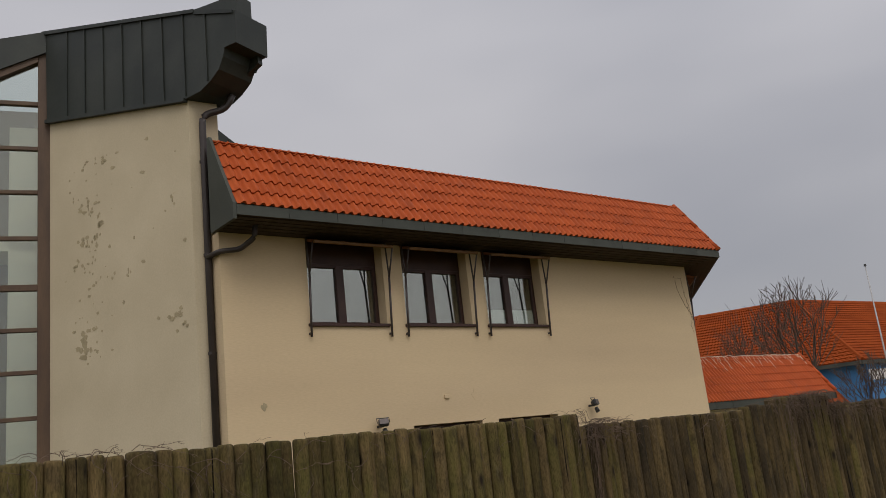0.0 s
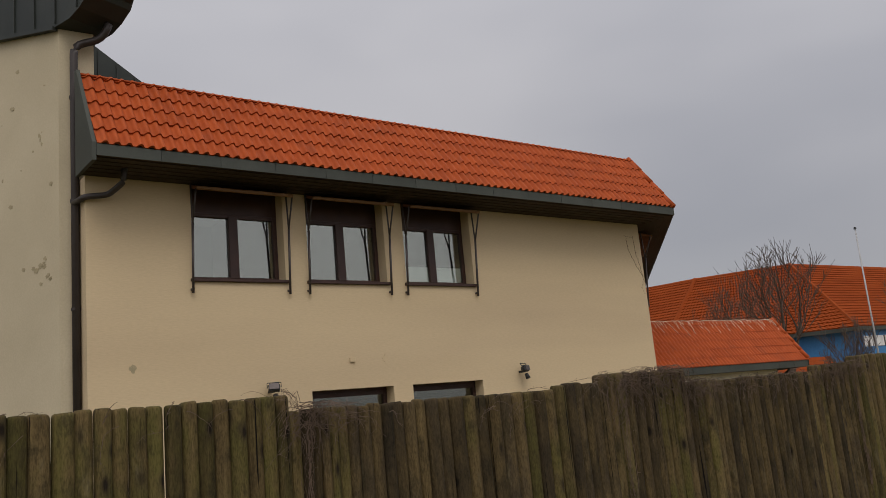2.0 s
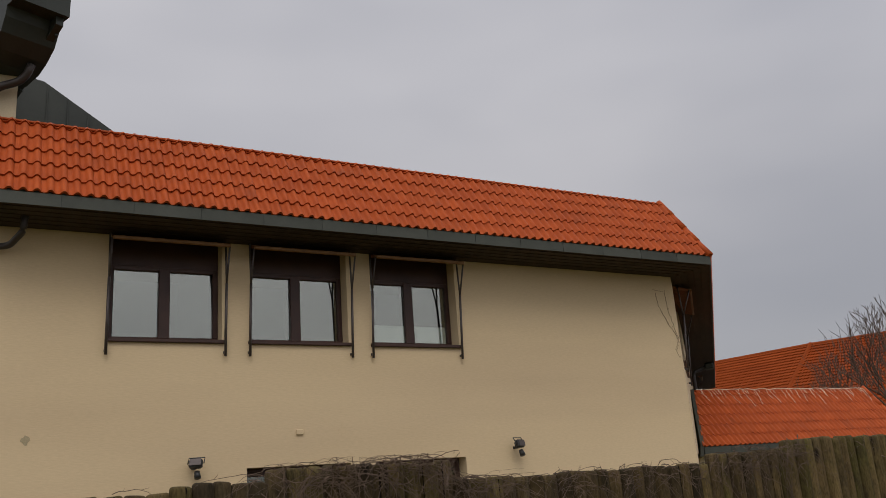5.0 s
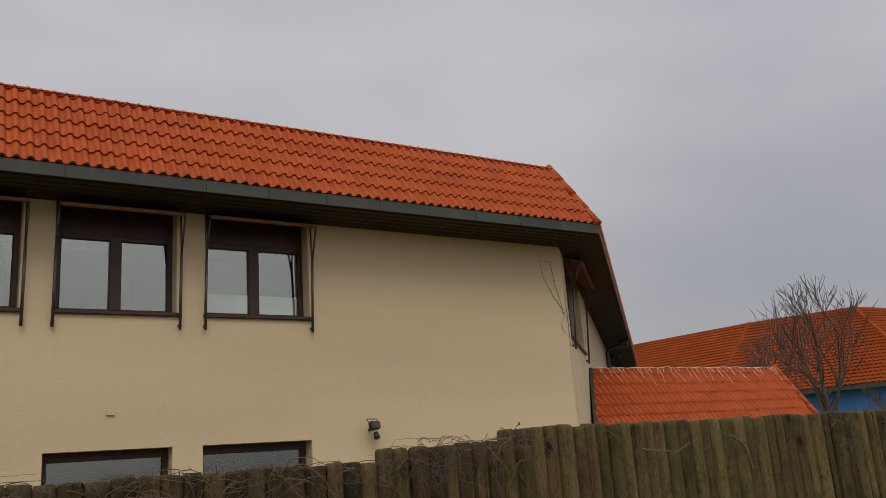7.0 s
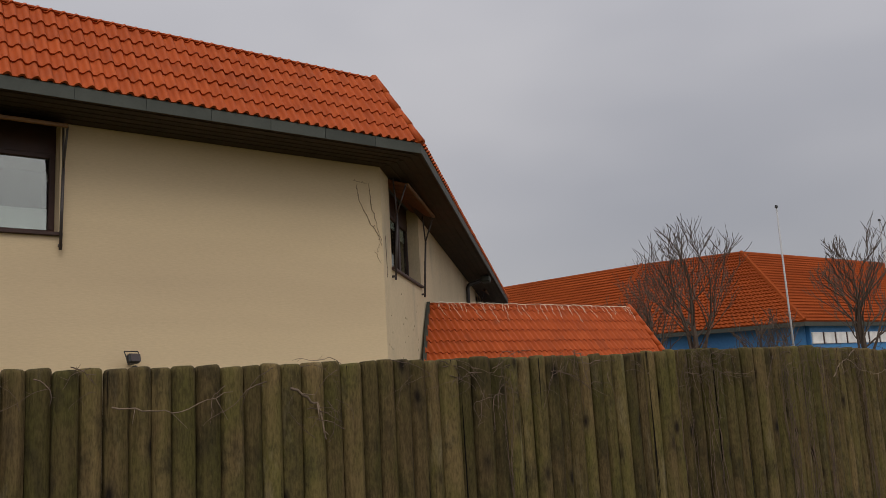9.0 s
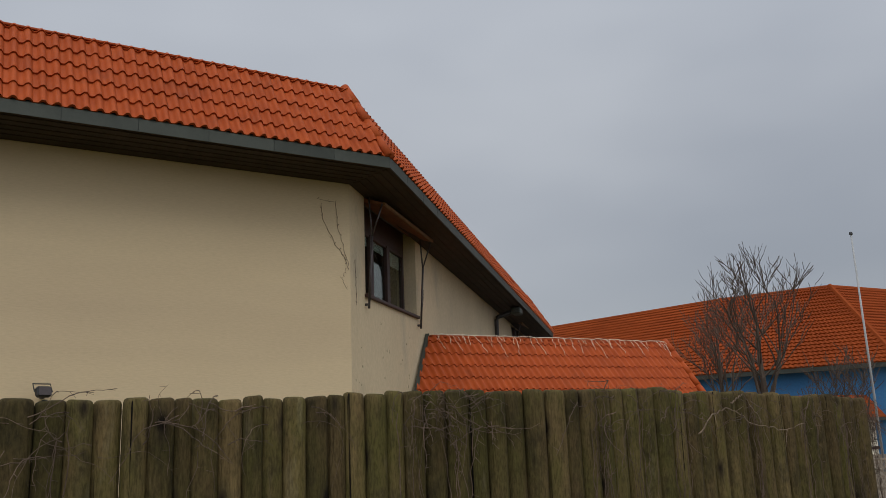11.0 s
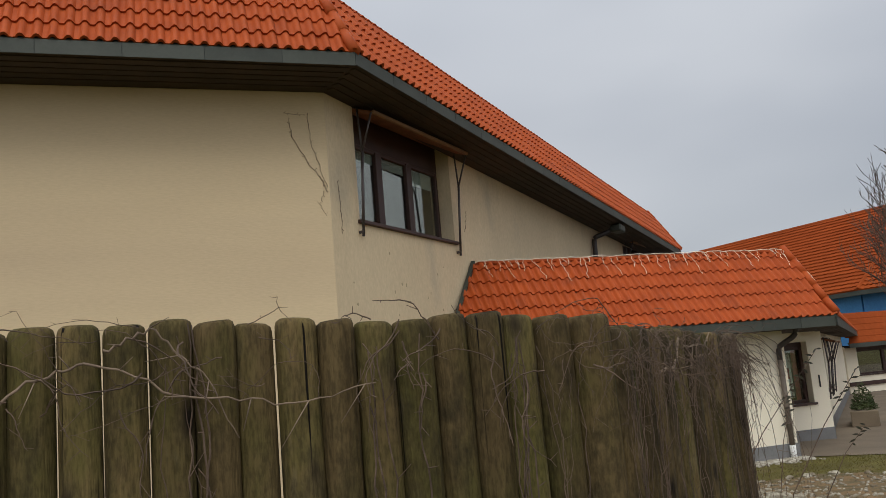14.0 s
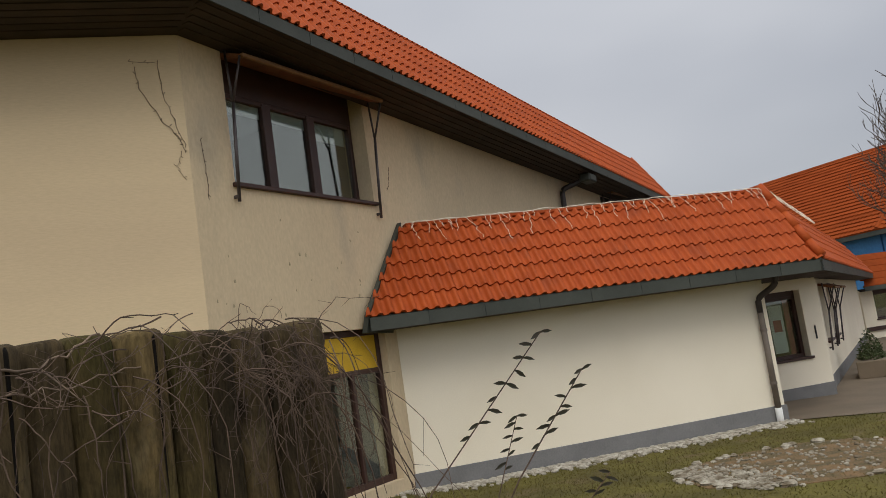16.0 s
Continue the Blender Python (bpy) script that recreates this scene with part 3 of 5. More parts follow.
bm = bmesh.new()
prism(bm, [(-3.2, -0.12, 7.80), (0.0, -0.12, 9.50), (0.0, -0.12, 9.92), (-3.2, -0.12, 9.0)], (0, 0.3, 0))
part("header", bm, CLAD, tower, "sloping dark metal header", GL)
# added backing: its grey stands in for the reflection in the stair glass
part("inner_wall", boxed(-3.2, 1.5, -0.3, -0.2, 1.6, 9.0), PAVE, tower, "grey backing behind the stair glass, coloured like its reflection", GL)
part("inner_wall", boxed(-0.62, 0.5, -0.3, 0.0, 0.6, 8.25), PALE, tower, "pale pier inside the stairwell", GL)
part("landing", boxed(-3.2, 0.5, 5.9, 0.0, 1.5, 6.12), PALE, tower, "pale stair landing seen through the glass", GL)

# metal roof seen behind the tile band
bm = bmesh.new()
prism(bm, [(5.4, 15.0, 6.5), (5.4, 15.0, 9.0), (5.85, 15.0, 8.92), (8.9, 15.0, 6.9), (8.9, 15.0, 6.5)], (0.5, 3, 0))
rear = part("rear_roof", bm, CLAD, house, "dark metal clad roof rising behind the tiles")
for i in range(6):
    x = 5.9 + 0.33 * i
    part("seam", boxed(x, 14.965, 6.6, x + 0.02, 15.0, 8.86 - (x - 5.85) * 0.66), CLAD, rear)

# ---- annex ----
annex = thing("annex", (21.5, 14.0, 0), "low pale plastered annex with an orange tiled roof band", "house")
part("annex_wall", walling(18.62, 24.72, -0.5, 2.0, 0.36, []), PALE, annex, "pale cream plaster wall", ANNEX)
part("annex_plinth", boxed(18.55, -0.025, -0.4, 24.745, 0.0, 0.05, 0.004), PLINTH, annex, "grey painted plinth", ANNEX)
AOUT, ALOW, ATOP, ARIDGE = 0.62, 1.96, 2.12, 3.36
eaves(ANNEX, 18.95, 25.12, AOUT, 0.49, 0.26, annex, ALOW, ATOP, 0.8, 0.0)
ahip_low, ahip_top = Vector((25.38, 13.38, ATOP)), Vector((25.2, 14.22, ARIDGE))
run = ahip_top - ahip_low
acut = Vector((run.y, -run.x, 0)).normalized()
verge_n = Vector((-s2, s2, 0))
roof_slope(ANNEX, 17.6, 25.8, AOUT, ATOP, ARIDGE, annex, 5.5, [(ahip_low, acut), (Vector((19.25, 14.2, 0)), verge_n)], inset=-0.22)
ASIDE = pose(25.12, 14.0, 0, 0, 0, 45)
eaves(ASIDE, 0.0, 22.0, AOUT, 0.3, 0.0, annex, ALOW, ATOP, 0.8, 0.0)
roof_slope(ASIDE, -1.0, 22.0, AOUT, ATOP, ARIDGE, annex, 5.5, [(ahip_low, -acut)], inset=-0.22)
caps(annex, ahip_low + Vector((0, 0, 0.05)), ahip_top + Vector((0, 0, 0.05)), 5)
part("roof_edge", boxed(19.3, 0.18, ARIDGE - 0.01, 25.2, 0.36, ARIDGE + 0.04, 0.01), TILE, annex, "red-brown ridge capping", ANNEX)
part("roof_edge", boxed(0.0, 0.2, ARIDGE - 0.01, 22.0, 0.36, ARIDGE + 0.04, 0.01), TILE, annex, "red-brown ridge capping", ASIDE)

# ---- fence ----
fence = thing("fence", (8, 3.8, 0), "weathered round-stake palisade fence, green with algae", "fence")
LINE = [(-1.5, 3.85), (6.3, 3.80), (11.1, 3.79), (12.3, 3.70), (13.5, 3.50), (15.42, 3.56), (16.56, 4.62)]


# stake widths in millimetres along the two stretches that are seen close by
NEAR_LEFT = (77, 72, 74, 71, 77, 74, 76, 75, 76, 73, 76, 71, 76, 78, 77, 76, 75, 77, 79, 77, 90, 89, 74, 71, 72, 77, 75, 76, 79, 74, 73, 79, 77, 78, 69, 60, 60, 42, 47, 53, 58, 61, 65, 76, 66, 74, 76, 70, 75, 81, 92, 88, 92, 90, 88, 86, 90, 84, 88)
NEAR_RIGHT = (79, 80, 81, 81, 78, 72, 84, 92, 87, 75, 76, 90, 91, 80, 94, 77, 74, 75, 79, 65, 96, 76, 94, 87, 77, 79, 74, 79, 55, 82, 77, 63, 64, 74, 76, 57, 68, 73, 60, 78, 80, 80, 74, 76, 77, 79, 79, 75, 78, 85, 77, 73, 86, 88, 78, 84, 80, 76, 79, 81, 78, 79, 82, 79, 82, 85, 84, 81, 78, 88, 101)
SLITS = (2.945, 3.24, 3.39, 3.47, 5.25, 10.09, 12.95, 13.03, 13.18, 13.41, 14.29, 14.37, 14.45, 14.69, 14.85, 16.22)


def along_fence():
    """Places, widths and turns of the stakes, side by side along the whole line; daylight shows through a few joints."""
    rng = random.Random(3)
    edges, lists = [LINE[0][0]], {1.338: NEAR_LEFT, 9.85: NEAR_RIGHT}
    while edges[-1] < LINE[-1][0]:
        last = edges[-1]
        for start in sorted(lists):
            if last + 0.06 > start:
                edges[-1] = start
                for w in lists.pop(start):
                    edges.append(edges[-1] + w / 1000)
                break
        else:
            edges.append(last + rng.uniform(0.070, 0.088) * (0.73 if last > 15.42 else 1.0))
    out = []
    for a, b in zip(edges, edges[1:]):
        if b - a < 0.03 or b > LINE[-1][0] + 0.02:
            continue
        ease = [-0.0006 if any(abs(e - q) < 0.02 for q in SLITS) else 0.002 for e in (a, b)]
        x = (a - ease[0] + b + ease[1]) / 2
        for (x0, y0), (x1, y1) in zip(LINE, LINE[1:]):
            if x <= x1 or (x1, y1) == LINE[-1]:
                k = math.hypot(x1 - x0, y1 - y0) / (x1 - x0)
                out.append((x, y0 + (y1 - y0) * (x - x0) / (x1 - x0), (b - a + sum(ease)) * k, math.degrees(math.atan2(y1 - y0, x1 - x0))))
                break
    return out


def stake_mesh(seed, mat=WOOD):
    """A round stake, a little flattened, with a sawn top and eased rim."""
    rng = random.Random(seed)
    bm = bmesh.new()
    sides, rings = 16, []
    bump = [1 + rng.uniform(-0.018, 0.018) for _ in range(sides)]
    bendx, bendy = rng.uniform(-0.002, 0.002), rng.uniform(-0.004, 0.004)
    slant = rng.uniform(-0.10, 0.10)
    for z, r in ((-0.2, 1.0), (0.6, 1.0), (1.1, 0.995), (1.5, 0.99), (1.69, 0.985), (1.708, 0.965), (1.717, 0.90), (1.722, 0.72)):
        k = math.sin(max(0, z) * 1.9)
        ring = []
        for i in range(sides):
            c, q = math.cos(2 * math.pi * i / sides), math.sin(2 * math.pi * i / sides)
            x = 0.042 * r * bump[i] * math.copysign(abs(c) ** 0.92, c)
            y = 0.041 * r * bump[i] * math.copysign(abs(q) ** 0.92, q)
            ring.append(bm.verts.new((x + bendx * k, y + bendy * k, z + (x * slant if z > 1.65 else 0))))
        rings.append(ring)
    for s, t in zip(rings, rings[1:]):
        for i in range(sides):
            bm.faces.new((s[i], s[(i + 1) % sides], t[(i + 1) % sides], t[i]))
    bm.faces.new(rings[-1])
    me = bpy.data.meshes.new("stake")
    bm.to_mesh(me)
    bm.free()
    me.materials.append(mat)
    me.polygons.foreach_set("use_smooth", [True] * (len(me.polygons) - 1) + [False])
    return me


STAKES = [stake_mesh(i) for i in range(8)]
BROWN_STAKES = [stake_mesh(i + 20, BROWNWOOD) for i in range(6)]
rng = random.Random(11)


def fence_top(x, y):
    for edge, top in ((4.02, 1.745), (5.75, 1.675), (6.12, 1.70), (7.02, 1.74), (8.7, 1.65), (9.25, 1.70), (12.6, 1.756), (14.1, 1.762), (14.62, 1.748), (14.86, 1.740), (15.1, 1.730), (15.28, 1.728), (15.42, 1.718), (15.9, 1.688)):
        if x < edge:
            return top
    return 1.678


for x, y, w, turn in along_fence():
    z = (fence_top(x, y) + rng.uniform(-0.007, 0.006)) / 1.722
    adopt(new("stake", rng.choice(BROWN_STAKES if (4.02 < x < 9.2 or x > 15.45) and rng.random() < 0.8 else STAKES)), fence, pose(x, y + rng.uniform(-0.007, 0.007), 0, rng.uniform(-0.4, 0.4), rng.uniform(-0.06, 0.06), turn + rng.uniform(-9, 9) + rng.choice((0, 180))) @ Matrix.Diagonal((w / 0.084, w / 0.084, z, 1)))

# ---- far building ----
far = thing("far_house", (58, 40, 0), "large far building with orange hipped tile roof and blue walls", "house")
TOPL = [(84, 33.0, 10.0), (61.0, 34.0, 10.0), (58.3, 40.5, 10.0), (57.9, 65.4, 10.5)]
EAVE = [(84, 26.0, 4.6), (56.5, 27.5, 4.6), (51.8, 39.5, 4.6), (51.2, 66, 4.6)]
bm = bmesh.new()
for i in range(3):
    bm.faces.new([bm.verts.new(Vector(p) + Vector((0, 0, -0.08))) for p in (EAVE[i], EAVE[i + 1], TOPL[i + 1], TOPL[i])])
far_roof = part("far_roof", bm, TILEBED, far, "hipped roof of orange tiles laid in courses")
ROWS_UP = 24
for i in range(3):
    a, b = Vector(EAVE[i]), Vector(EAVE[i + 1])
    n = int((b - a).length / 0.30) * 4
    lift = (b - a).cross(Vector(TOPL[i + 1]) - b).normalized()
    lift = lift if lift.z > 0 else -lift
    for j in range(ROWS_UP):
        a0, a1 = [Vector(EAVE[k]).lerp(Vector(TOPL[k]), j / ROWS_UP) for k in (i, i + 1)]
        b0, b1 = [Vector(EAVE[k]).lerp(Vector(TOPL[k]), (j + 1.05) / ROWS_UP) for k in (i, i + 1)]
        verts, faces = [], []
        for k in range(n + 1):
            w = lift * (0.0, 0.035, 0.07, 0.035)[k % 4]
            p, q = a0.lerp(a1, k / n), b0.lerp(b1, k / n)
            verts += [p - lift * 0.03, p + lift * 0.07 + w, q + w]
            if k:
                m = 3 * k
                faces += [(m - 3, m, m + 1, m - 2), (m - 2, m + 1, m + 2, m - 1)]
        me = bpy.data.meshes.new("course")
        me.from_pydata(verts, [], faces)
        me.materials.append(FARTILE)
        adopt(new("course", me), far_roof)
for i in (1, 2):
    part("hip_line", tube(bmesh.new(), [Vector(EAVE[i]) + Vector((0, 0, 0.08)), Vector(TOPL[i]) + Vector((0, 0, 0.08))], 0.14, 6), FARTILE, far)
for i in range(3):
    part("ridge_line", tube(bmesh.new(), [TOPL[i], TOPL[i + 1]], 0.14, 6), FARTILE, far)
    a, b = Vector(EAVE[i]), Vector(EAVE[i + 1])
    bm = bmesh.new()
    prism(bm, [a + Vector((0, 0, -0.25)), b + Vector((0, 0, -0.25)), b, a], Vector((0.35, 0.2, 0)))
    part("far_fascia", bm, ZINC, far)
bm = bmesh.new()
w = [Vector(p) + Vector((1.0, 0.6, 0)) for p in EAVE]
for a, b in zip(w, w[1:]):
    d = Vector((b - a).normalized().cross(Vector((0, 0, 1)))) * 0.3
    prism(bm, [Vector((a.x, a.y, -0.3)), Vector((b.x, b.y, -0.3)), Vector((b.x, b.y, 4.6)), Vector((a.x, a.y, 4.6))], -d)
part("far_wall", bm, BLUE, far, "blue panelled wall")
wall_y = lambda x: 28.1 - (x - 57.5) * 1.5 / 27.5
for i in range(9):
    x = 57.6 + i * 1.25
    pane = part("far_window", boxed(x, wall_y(x) - 0.40, 3.30, x + 1.15, wall_y(x) + 0.05, 4.0, 0.03), WHITE, far, "white panel of a window band")
    part("frame", boxed(x + 1.15, wall_y(x) - 0.42, 3.30, x + 1.25, wall_y(x) + 0.05, 4.0), FRAME, pane)

# ---- fittings on the house ----
def awning(width, drop, group):
    """A folded arm awning over a window: cloth and front bar under the eave, a forked arm with a wall bracket at each side. Base at the sill's left end."""
    a = thing("awning", (0, 0, 0), "folded window awning with brown cloth and dark forked arms", "awning", group)
    bm = bmesh.new()
    prism(bm, [(0, 0.12, drop - 0.02), (0, -0.30, drop - 0.16), (0, -0.31, drop - 0.12), (0, 0.12, drop + 0.03)], (width, 0, 0))
    part("cloth", bm, ROLL, a, "folded brown awning cloth")
    part("bar", boxed(-0.03, -0.345, drop - 0.165, width + 0.03, -0.30, drop - 0.115, 0.01), BAR, a, "ochre front bar")
    for x in (-0.03, width + 0.03):
        fork = Vector((x, -0.13, drop - 0.62))
        arm = part("arm", tube(bmesh.new(), [(x, -0.06, -0.22), fork], 0.019, 8), ARM, a, smooth=True)
        part("strut", tube(bmesh.new(), [fork, (x, -0.30, drop - 0.14)], 0.014, 8), ARM, arm, smooth=True)
        part("strut", tube(bmesh.new(), [fork + Vector((0, 0, -0.05)), (x, -0.09, drop - 0.02)], 0.014, 8), ARM, arm, smooth=True)
        part("bracket", boxed(x - 0.018, -0.075, -0.18, x + 0.018, 0.0, -0.145, 0.004), ARM, arm)
    return a


first = awning(WINDOWS[0][1] - WINDOWS[0][0], 1.40, "awnings of the house")
first.matrix_basis = FRONT @ pose(WINDOWS[0][0], 0, SILL)
for a, b in WINDOWS[1:]:
    copy_thing(first, FRONT @ pose(a, 0, SILL))
wide = awning(W4[1] - W4[0], 1.48, "awnings of the house")
wide.matrix_basis = SIDE @ pose(W4[0], 0, 3.68)
copy_thing(wide, SIDE @ pose(12.85, 0, 3.3))


def downpipe(label, pts, radius, bend=0.12, clips=(), mat=PIPE):
    pts = [Vector(p) for p in pts]
    d = thing("downpipe", (pts[-1].x, pts[-1].y, max(0.0, pts[-1].z)), label, "downpipe")
    part("pipe", tube(bmesh.new(), bent(pts, bend), radius, 12), mat, d, smooth=True)
    for c in clips:
        c = Vector(c)
        part("clip", tube(bmesh.new(), [c - Vector((0, 0, 0.02)), c + Vector((0, 0, 0.02))], radius * 1.18, 12), mat, d)
    return d


downpipe("dark brown metal downpipe in the corner by the tower", [(5.50, 11.72, 7.52), (5.42, 11.80, 7.30), (5.06, 11.92, 7.18), (5.06, 11.92, -0.1)], 0.055, 0.14, [(5.06, 11.93, z) for z in (6.4, 4.9, 3.4, 1.9)])
downpipe("dark branch pipe from the gutter to the downpipe", [(5.52, 11.22, 5.22), (5.51, 11.26, 5.02), (5.38, 11.50, 4.90), (5.10, 11.57, 4.87), (5.04, 11.92, 4.86)], 0.042, 0.07)
Q = lambda u, d, z: SIDE_EAVE @ Vector((u, d, z))
downpipe("dark downpipe on the side wall above the annex", [Q(10.52, -0.55, 5.2), Q(10.46, -0.42, 5.06), Q(10.25, -0.09, 4.93), Q(10.25, -0.09, 0.2)], 0.055, 0.09)
bm = bmesh.new()
box(bm, 10.35, -0.7, 5.02, 10.75, -0.45, 5.19, 0.03)
part("gutter_outlet", bm, ZINC, house, "dark gutter outlet box", SIDE_EAVE)


def floodlight(x, z, turn, tilt):
    f = thing("floodlight", (x, 11.65, z), "small black floodlight with a round sensor on the wall", "lamp", "wall floodlights")
    part("bracket", boxed(x - 0.02, 11.50, z - 0.02, x + 0.02, 11.65, z + 0.02, 0.004), IRON, f)
    head = pose(x, 11.47, z + 0.05, tilt, 0, turn)
    h = part("head", boxed(-0.085, -0.04, -0.06, 0.085, 0.045, 0.06, 0.022), IRON, f, "", head)
    part("glass", boxed(-0.07, -0.046, -0.046, 0.07, -0.041, 0.046), ARM, h, "", head)
    part("cooling_rib", boxed(-0.06, 0.045, -0.04, 0.06, 0.07, 0.04, 0.01), IRON, h, "", head)
    part("bail", tube(bmesh.new(), [head @ Vector(q) for q in ((-0.10, 0.0, 0.0), (-0.10, 0.03, 0.10), (0.10, 0.03, 0.10), (0.10, 0.0, 0.0))], 0.008, 6), IRON, f)
    part("sensor", tube(bmesh.new(), [(x + 0.02, 11.49, z - 0.05), (x + 0.02, 11.45, z - 0.13)], [0.035, 0.045], 10), IRON, f, smooth=True)
    return f


floodlight(7.66, 2.13, -25, -28)
floodlight(12.62, 2.20, 20, -12)

# marks on the plaster
rng = random.Random(5)


def flake(name, at, r, mat, parent, stretch=1.0, label=""):
    """A thin scab or scar of uneven outline lying on a wall (x along it, z up)."""
    bm = bmesh.new()
    n = 15
    rim = [(r * stretch * (1 + rng.uniform(-0.45, 0.3)) * math.cos(2 * math.pi * i / n), 0, r * (1 + rng.uniform(-0.35, 0.3)) * math.sin(2 * math.pi * i / n)) for i in range(n)]
    prism(bm, rim, (0, -0.004, 0))
    return part(name, bm, mat, parent, label, at)


TFACE = Matrix.Translation(C) @ pose(0, 0, 0, 0, 0, math.degrees(math.atan2(along.y, along.x)))
for s, z, r, k in ((-1.72, 6.32, 0.07, 1.4), (-1.70, 5.72, 0.10, 0.8), (-1.46, 5.90, 0.11, 1.2), (-1.52, 5.68, 0.09, 0.7), (-1.86, 5.28, 0.06, 1.6), (-1.74, 4.10, 0.09, 1.0),
                    (-1.40, 6.98, 0.05, 2.2), (-0.28, 5.90, 0.06, 0.6), (-0.30, 4.08, 0.07, 1.6), (-0.98, 4.92, 0.05, 0.8), (-1.76, 3.86, 0.13, 1.3), (-0.16, 3.90, 0.05, 1.2), (-1.6, 6.15, 0.06, 0.7)):
    for i in range(6):
        flake("bare_patch", TFACE @ pose(s * 1.5 + rng.gauss(0, r * 0.8 * k), -0.001, z + rng.gauss(0, r * 0.8)), r * rng.uniform(0.2, 0.55), SCAR, tower, k * rng.uniform(0.6, 1.2), "bare render where paint has flaked")
for i in range(95):
    s = rng.gauss(-1.6, 0.16) if i % 3 else rng.uniform(-2.1, -0.1)
    flake("bare_patch", TFACE @ pose(s * 1.5, -0.001, rng.uniform(3.6, 7.1)), rng.uniform(0.007, 0.032), SCAR, tower, rng.uniform(0.6, 2.2), "bare render where paint has flaked")
flake("stain", FRONT @ pose(5.70, -0.001, 2.55), 0.05, SCAR, house, 1.0, "grey stain on plaster")
flake("filled_hole", FRONT @ pose(9.74, -0.001, 2.55), 0.07, CREAM, house, 0.9, "filled hole in the plaster")
part("wall_vent", boxed(9.06, -0.03, 2.51, 9.16, 0.0, 2.58, 0.006), CREAM, house, "small plastered wall vent", FRONT)
for i in range(26):
    flake("plaster_nick", SIDE @ pose(rng.uniform(0.15, 3.6), -0.001, rng.uniform(1.9, 3.5)), rng.uniform(0.006, 0.022), SCAR, house, rng.uniform(0.3, 1.0))


def creeper(name, frame_m, pts, parent, r=0.006):
    """Dead climber left clinging to the plaster."""
    bm = bmesh.new()
    path = []
    for (a, za), (b, zb) in zip(pts, pts[1:]):
        for i in range(6):
            f = i / 6
            path.append((a + (b - a) * f + rng.uniform(-0.012, 0.012), -0.008, za + (zb - za) * f))
    tube(bm, path, r, 5)
    for p in path[::2]:
        q = (p[0] + rng.uniform(-0.03, 0.03), -0.012, p[2] + rng.uniform(-0.03, 0.03))
        tube(bm, [p, q], [r, r * 1.4], 4)
    return part(name, bm, TWIG, parent, "dead climber clinging to plaster", frame_m)


creeper("creeper", FRONT, [(16.05, 4.86), (16.08, 4.62), (16.26, 4.28), (16.42, 4.08), (16.46, 3.9)], house, 0.003)
creeper("creeper", FRONT, [(16.0, 4.92), (16.14, 4.90), (16.28, 4.90)], house, 0.002)
creeper("creeper", FRONT, [(16.27, 4.92), (16.30, 4.55), (16.42, 4.15), (16.47, 3.95)], house, 0.003)
creeper("creeper", FRONT, [(16.42, 3.95), (16.36, 3.8), (16.45, 3.62)], house, 0.002)
creeper("creeper", SIDE, [(0.16, 4.10), (0.20, 3.75), (0.20, 3.40)], house, 0.003)
creeper("creeper", SIDE, [(3.75, 4.2), (3.70, 4.0), (3.62, 3.86)], house, 0.003)

# glazed garden door with a yellow panel, in the side wall beside the annex
door = thing("garden_door", tuple(SIDE @ Vector((2.4, 0.1, 0.05))), "glazed garden door with dark frame and yellow top panel", "door")
bm = bmesh.new()
for q in ((1.1, 0.05, 1.18, 2.0), (3.02, 0.05, 3.1, 2.0), (1.18, 1.92, 3.02, 2.0), (1.18, 0.05, 3.02, 0.13), (1.18, 1.44, 3.02, 1.50), (2.40, 0.13, 2.46, 1.44), (1.74, 0.13, 1.80, 1.44)):
    box(bm, q[0], 0.10, q[1], q[2], 0.18, q[3], 0.006)
part("frame", bm, FRAME, door, "dark brown door frame", SIDE)
part("panel", boxed(1.18, 0.12, 1.50, 3.02, 0.15, 1.92), YELLOW, door, "bright yellow panel", SIDE)
for a, b in ((1.18, 1.74), (1.80, 2.40), (2.46, 3.02)):
    p = part("pane", boxed(a, 0.135, 0.13, b, 0.142, 1.44), STAIRGLASS, door, "dim glass pane", SIDE)
    p.visible_shadow = False
room = bmesh.new()
box(room, 0.9, 0.4, -0.1, 3.5, 2.6, 2.3)
bmesh.ops.delete(room, geom=[f for f in room.faces if all(abs(v.co.y - 0.4) < 1e-4 for v in f.verts)], context="FACES_ONLY")
part("room", room, PLINTH, door, "dim room behind the door", SIDE)

GUTTERGREY = material("painted_downpipe", (0.17, 0.135, 0.105), 0.6, second=(0.12, 0.095, 0.075), scale=5, fine=0.08)
# ---- annex, second part ----
bm = bmesh.new()
prism(bm, [(18.40, 13.36, ALOW - 0.02), (18.46, 13.36, ATOP + 0.05), (19.25, 14.2, ARIDGE + 0.06), (19.12, 14.26, 1.9)], (-0.05, 0.05, 0))
part("verge", bm, ZINC, annex, "dark verge board against the house")
RECESS = pose(0, 16.4, 0)
W5 = (25.9, 27.32, 0.50, 1.76)
part("annex_wall", walling(24.1, 27.72, -0.6, 2.0, 0.3, [W5]), PALE, annex, "pale plaster wall set back under the roof", RECESS)
part("annex_plinth", boxed(24.1, -0.02, -0.5, 27.72, 0.0, -0.03), PLINTH, annex, "grey painted plinth", RECESS)
window(RECESS, *W5, 1, annex, depth=0.16, head=0.10, glass=STAIRGLASS)
RED = material("poster_red", (0.40, 0.06, 0.07), 0.7, second=(0.28, 0.04, 0.05), scale=6)
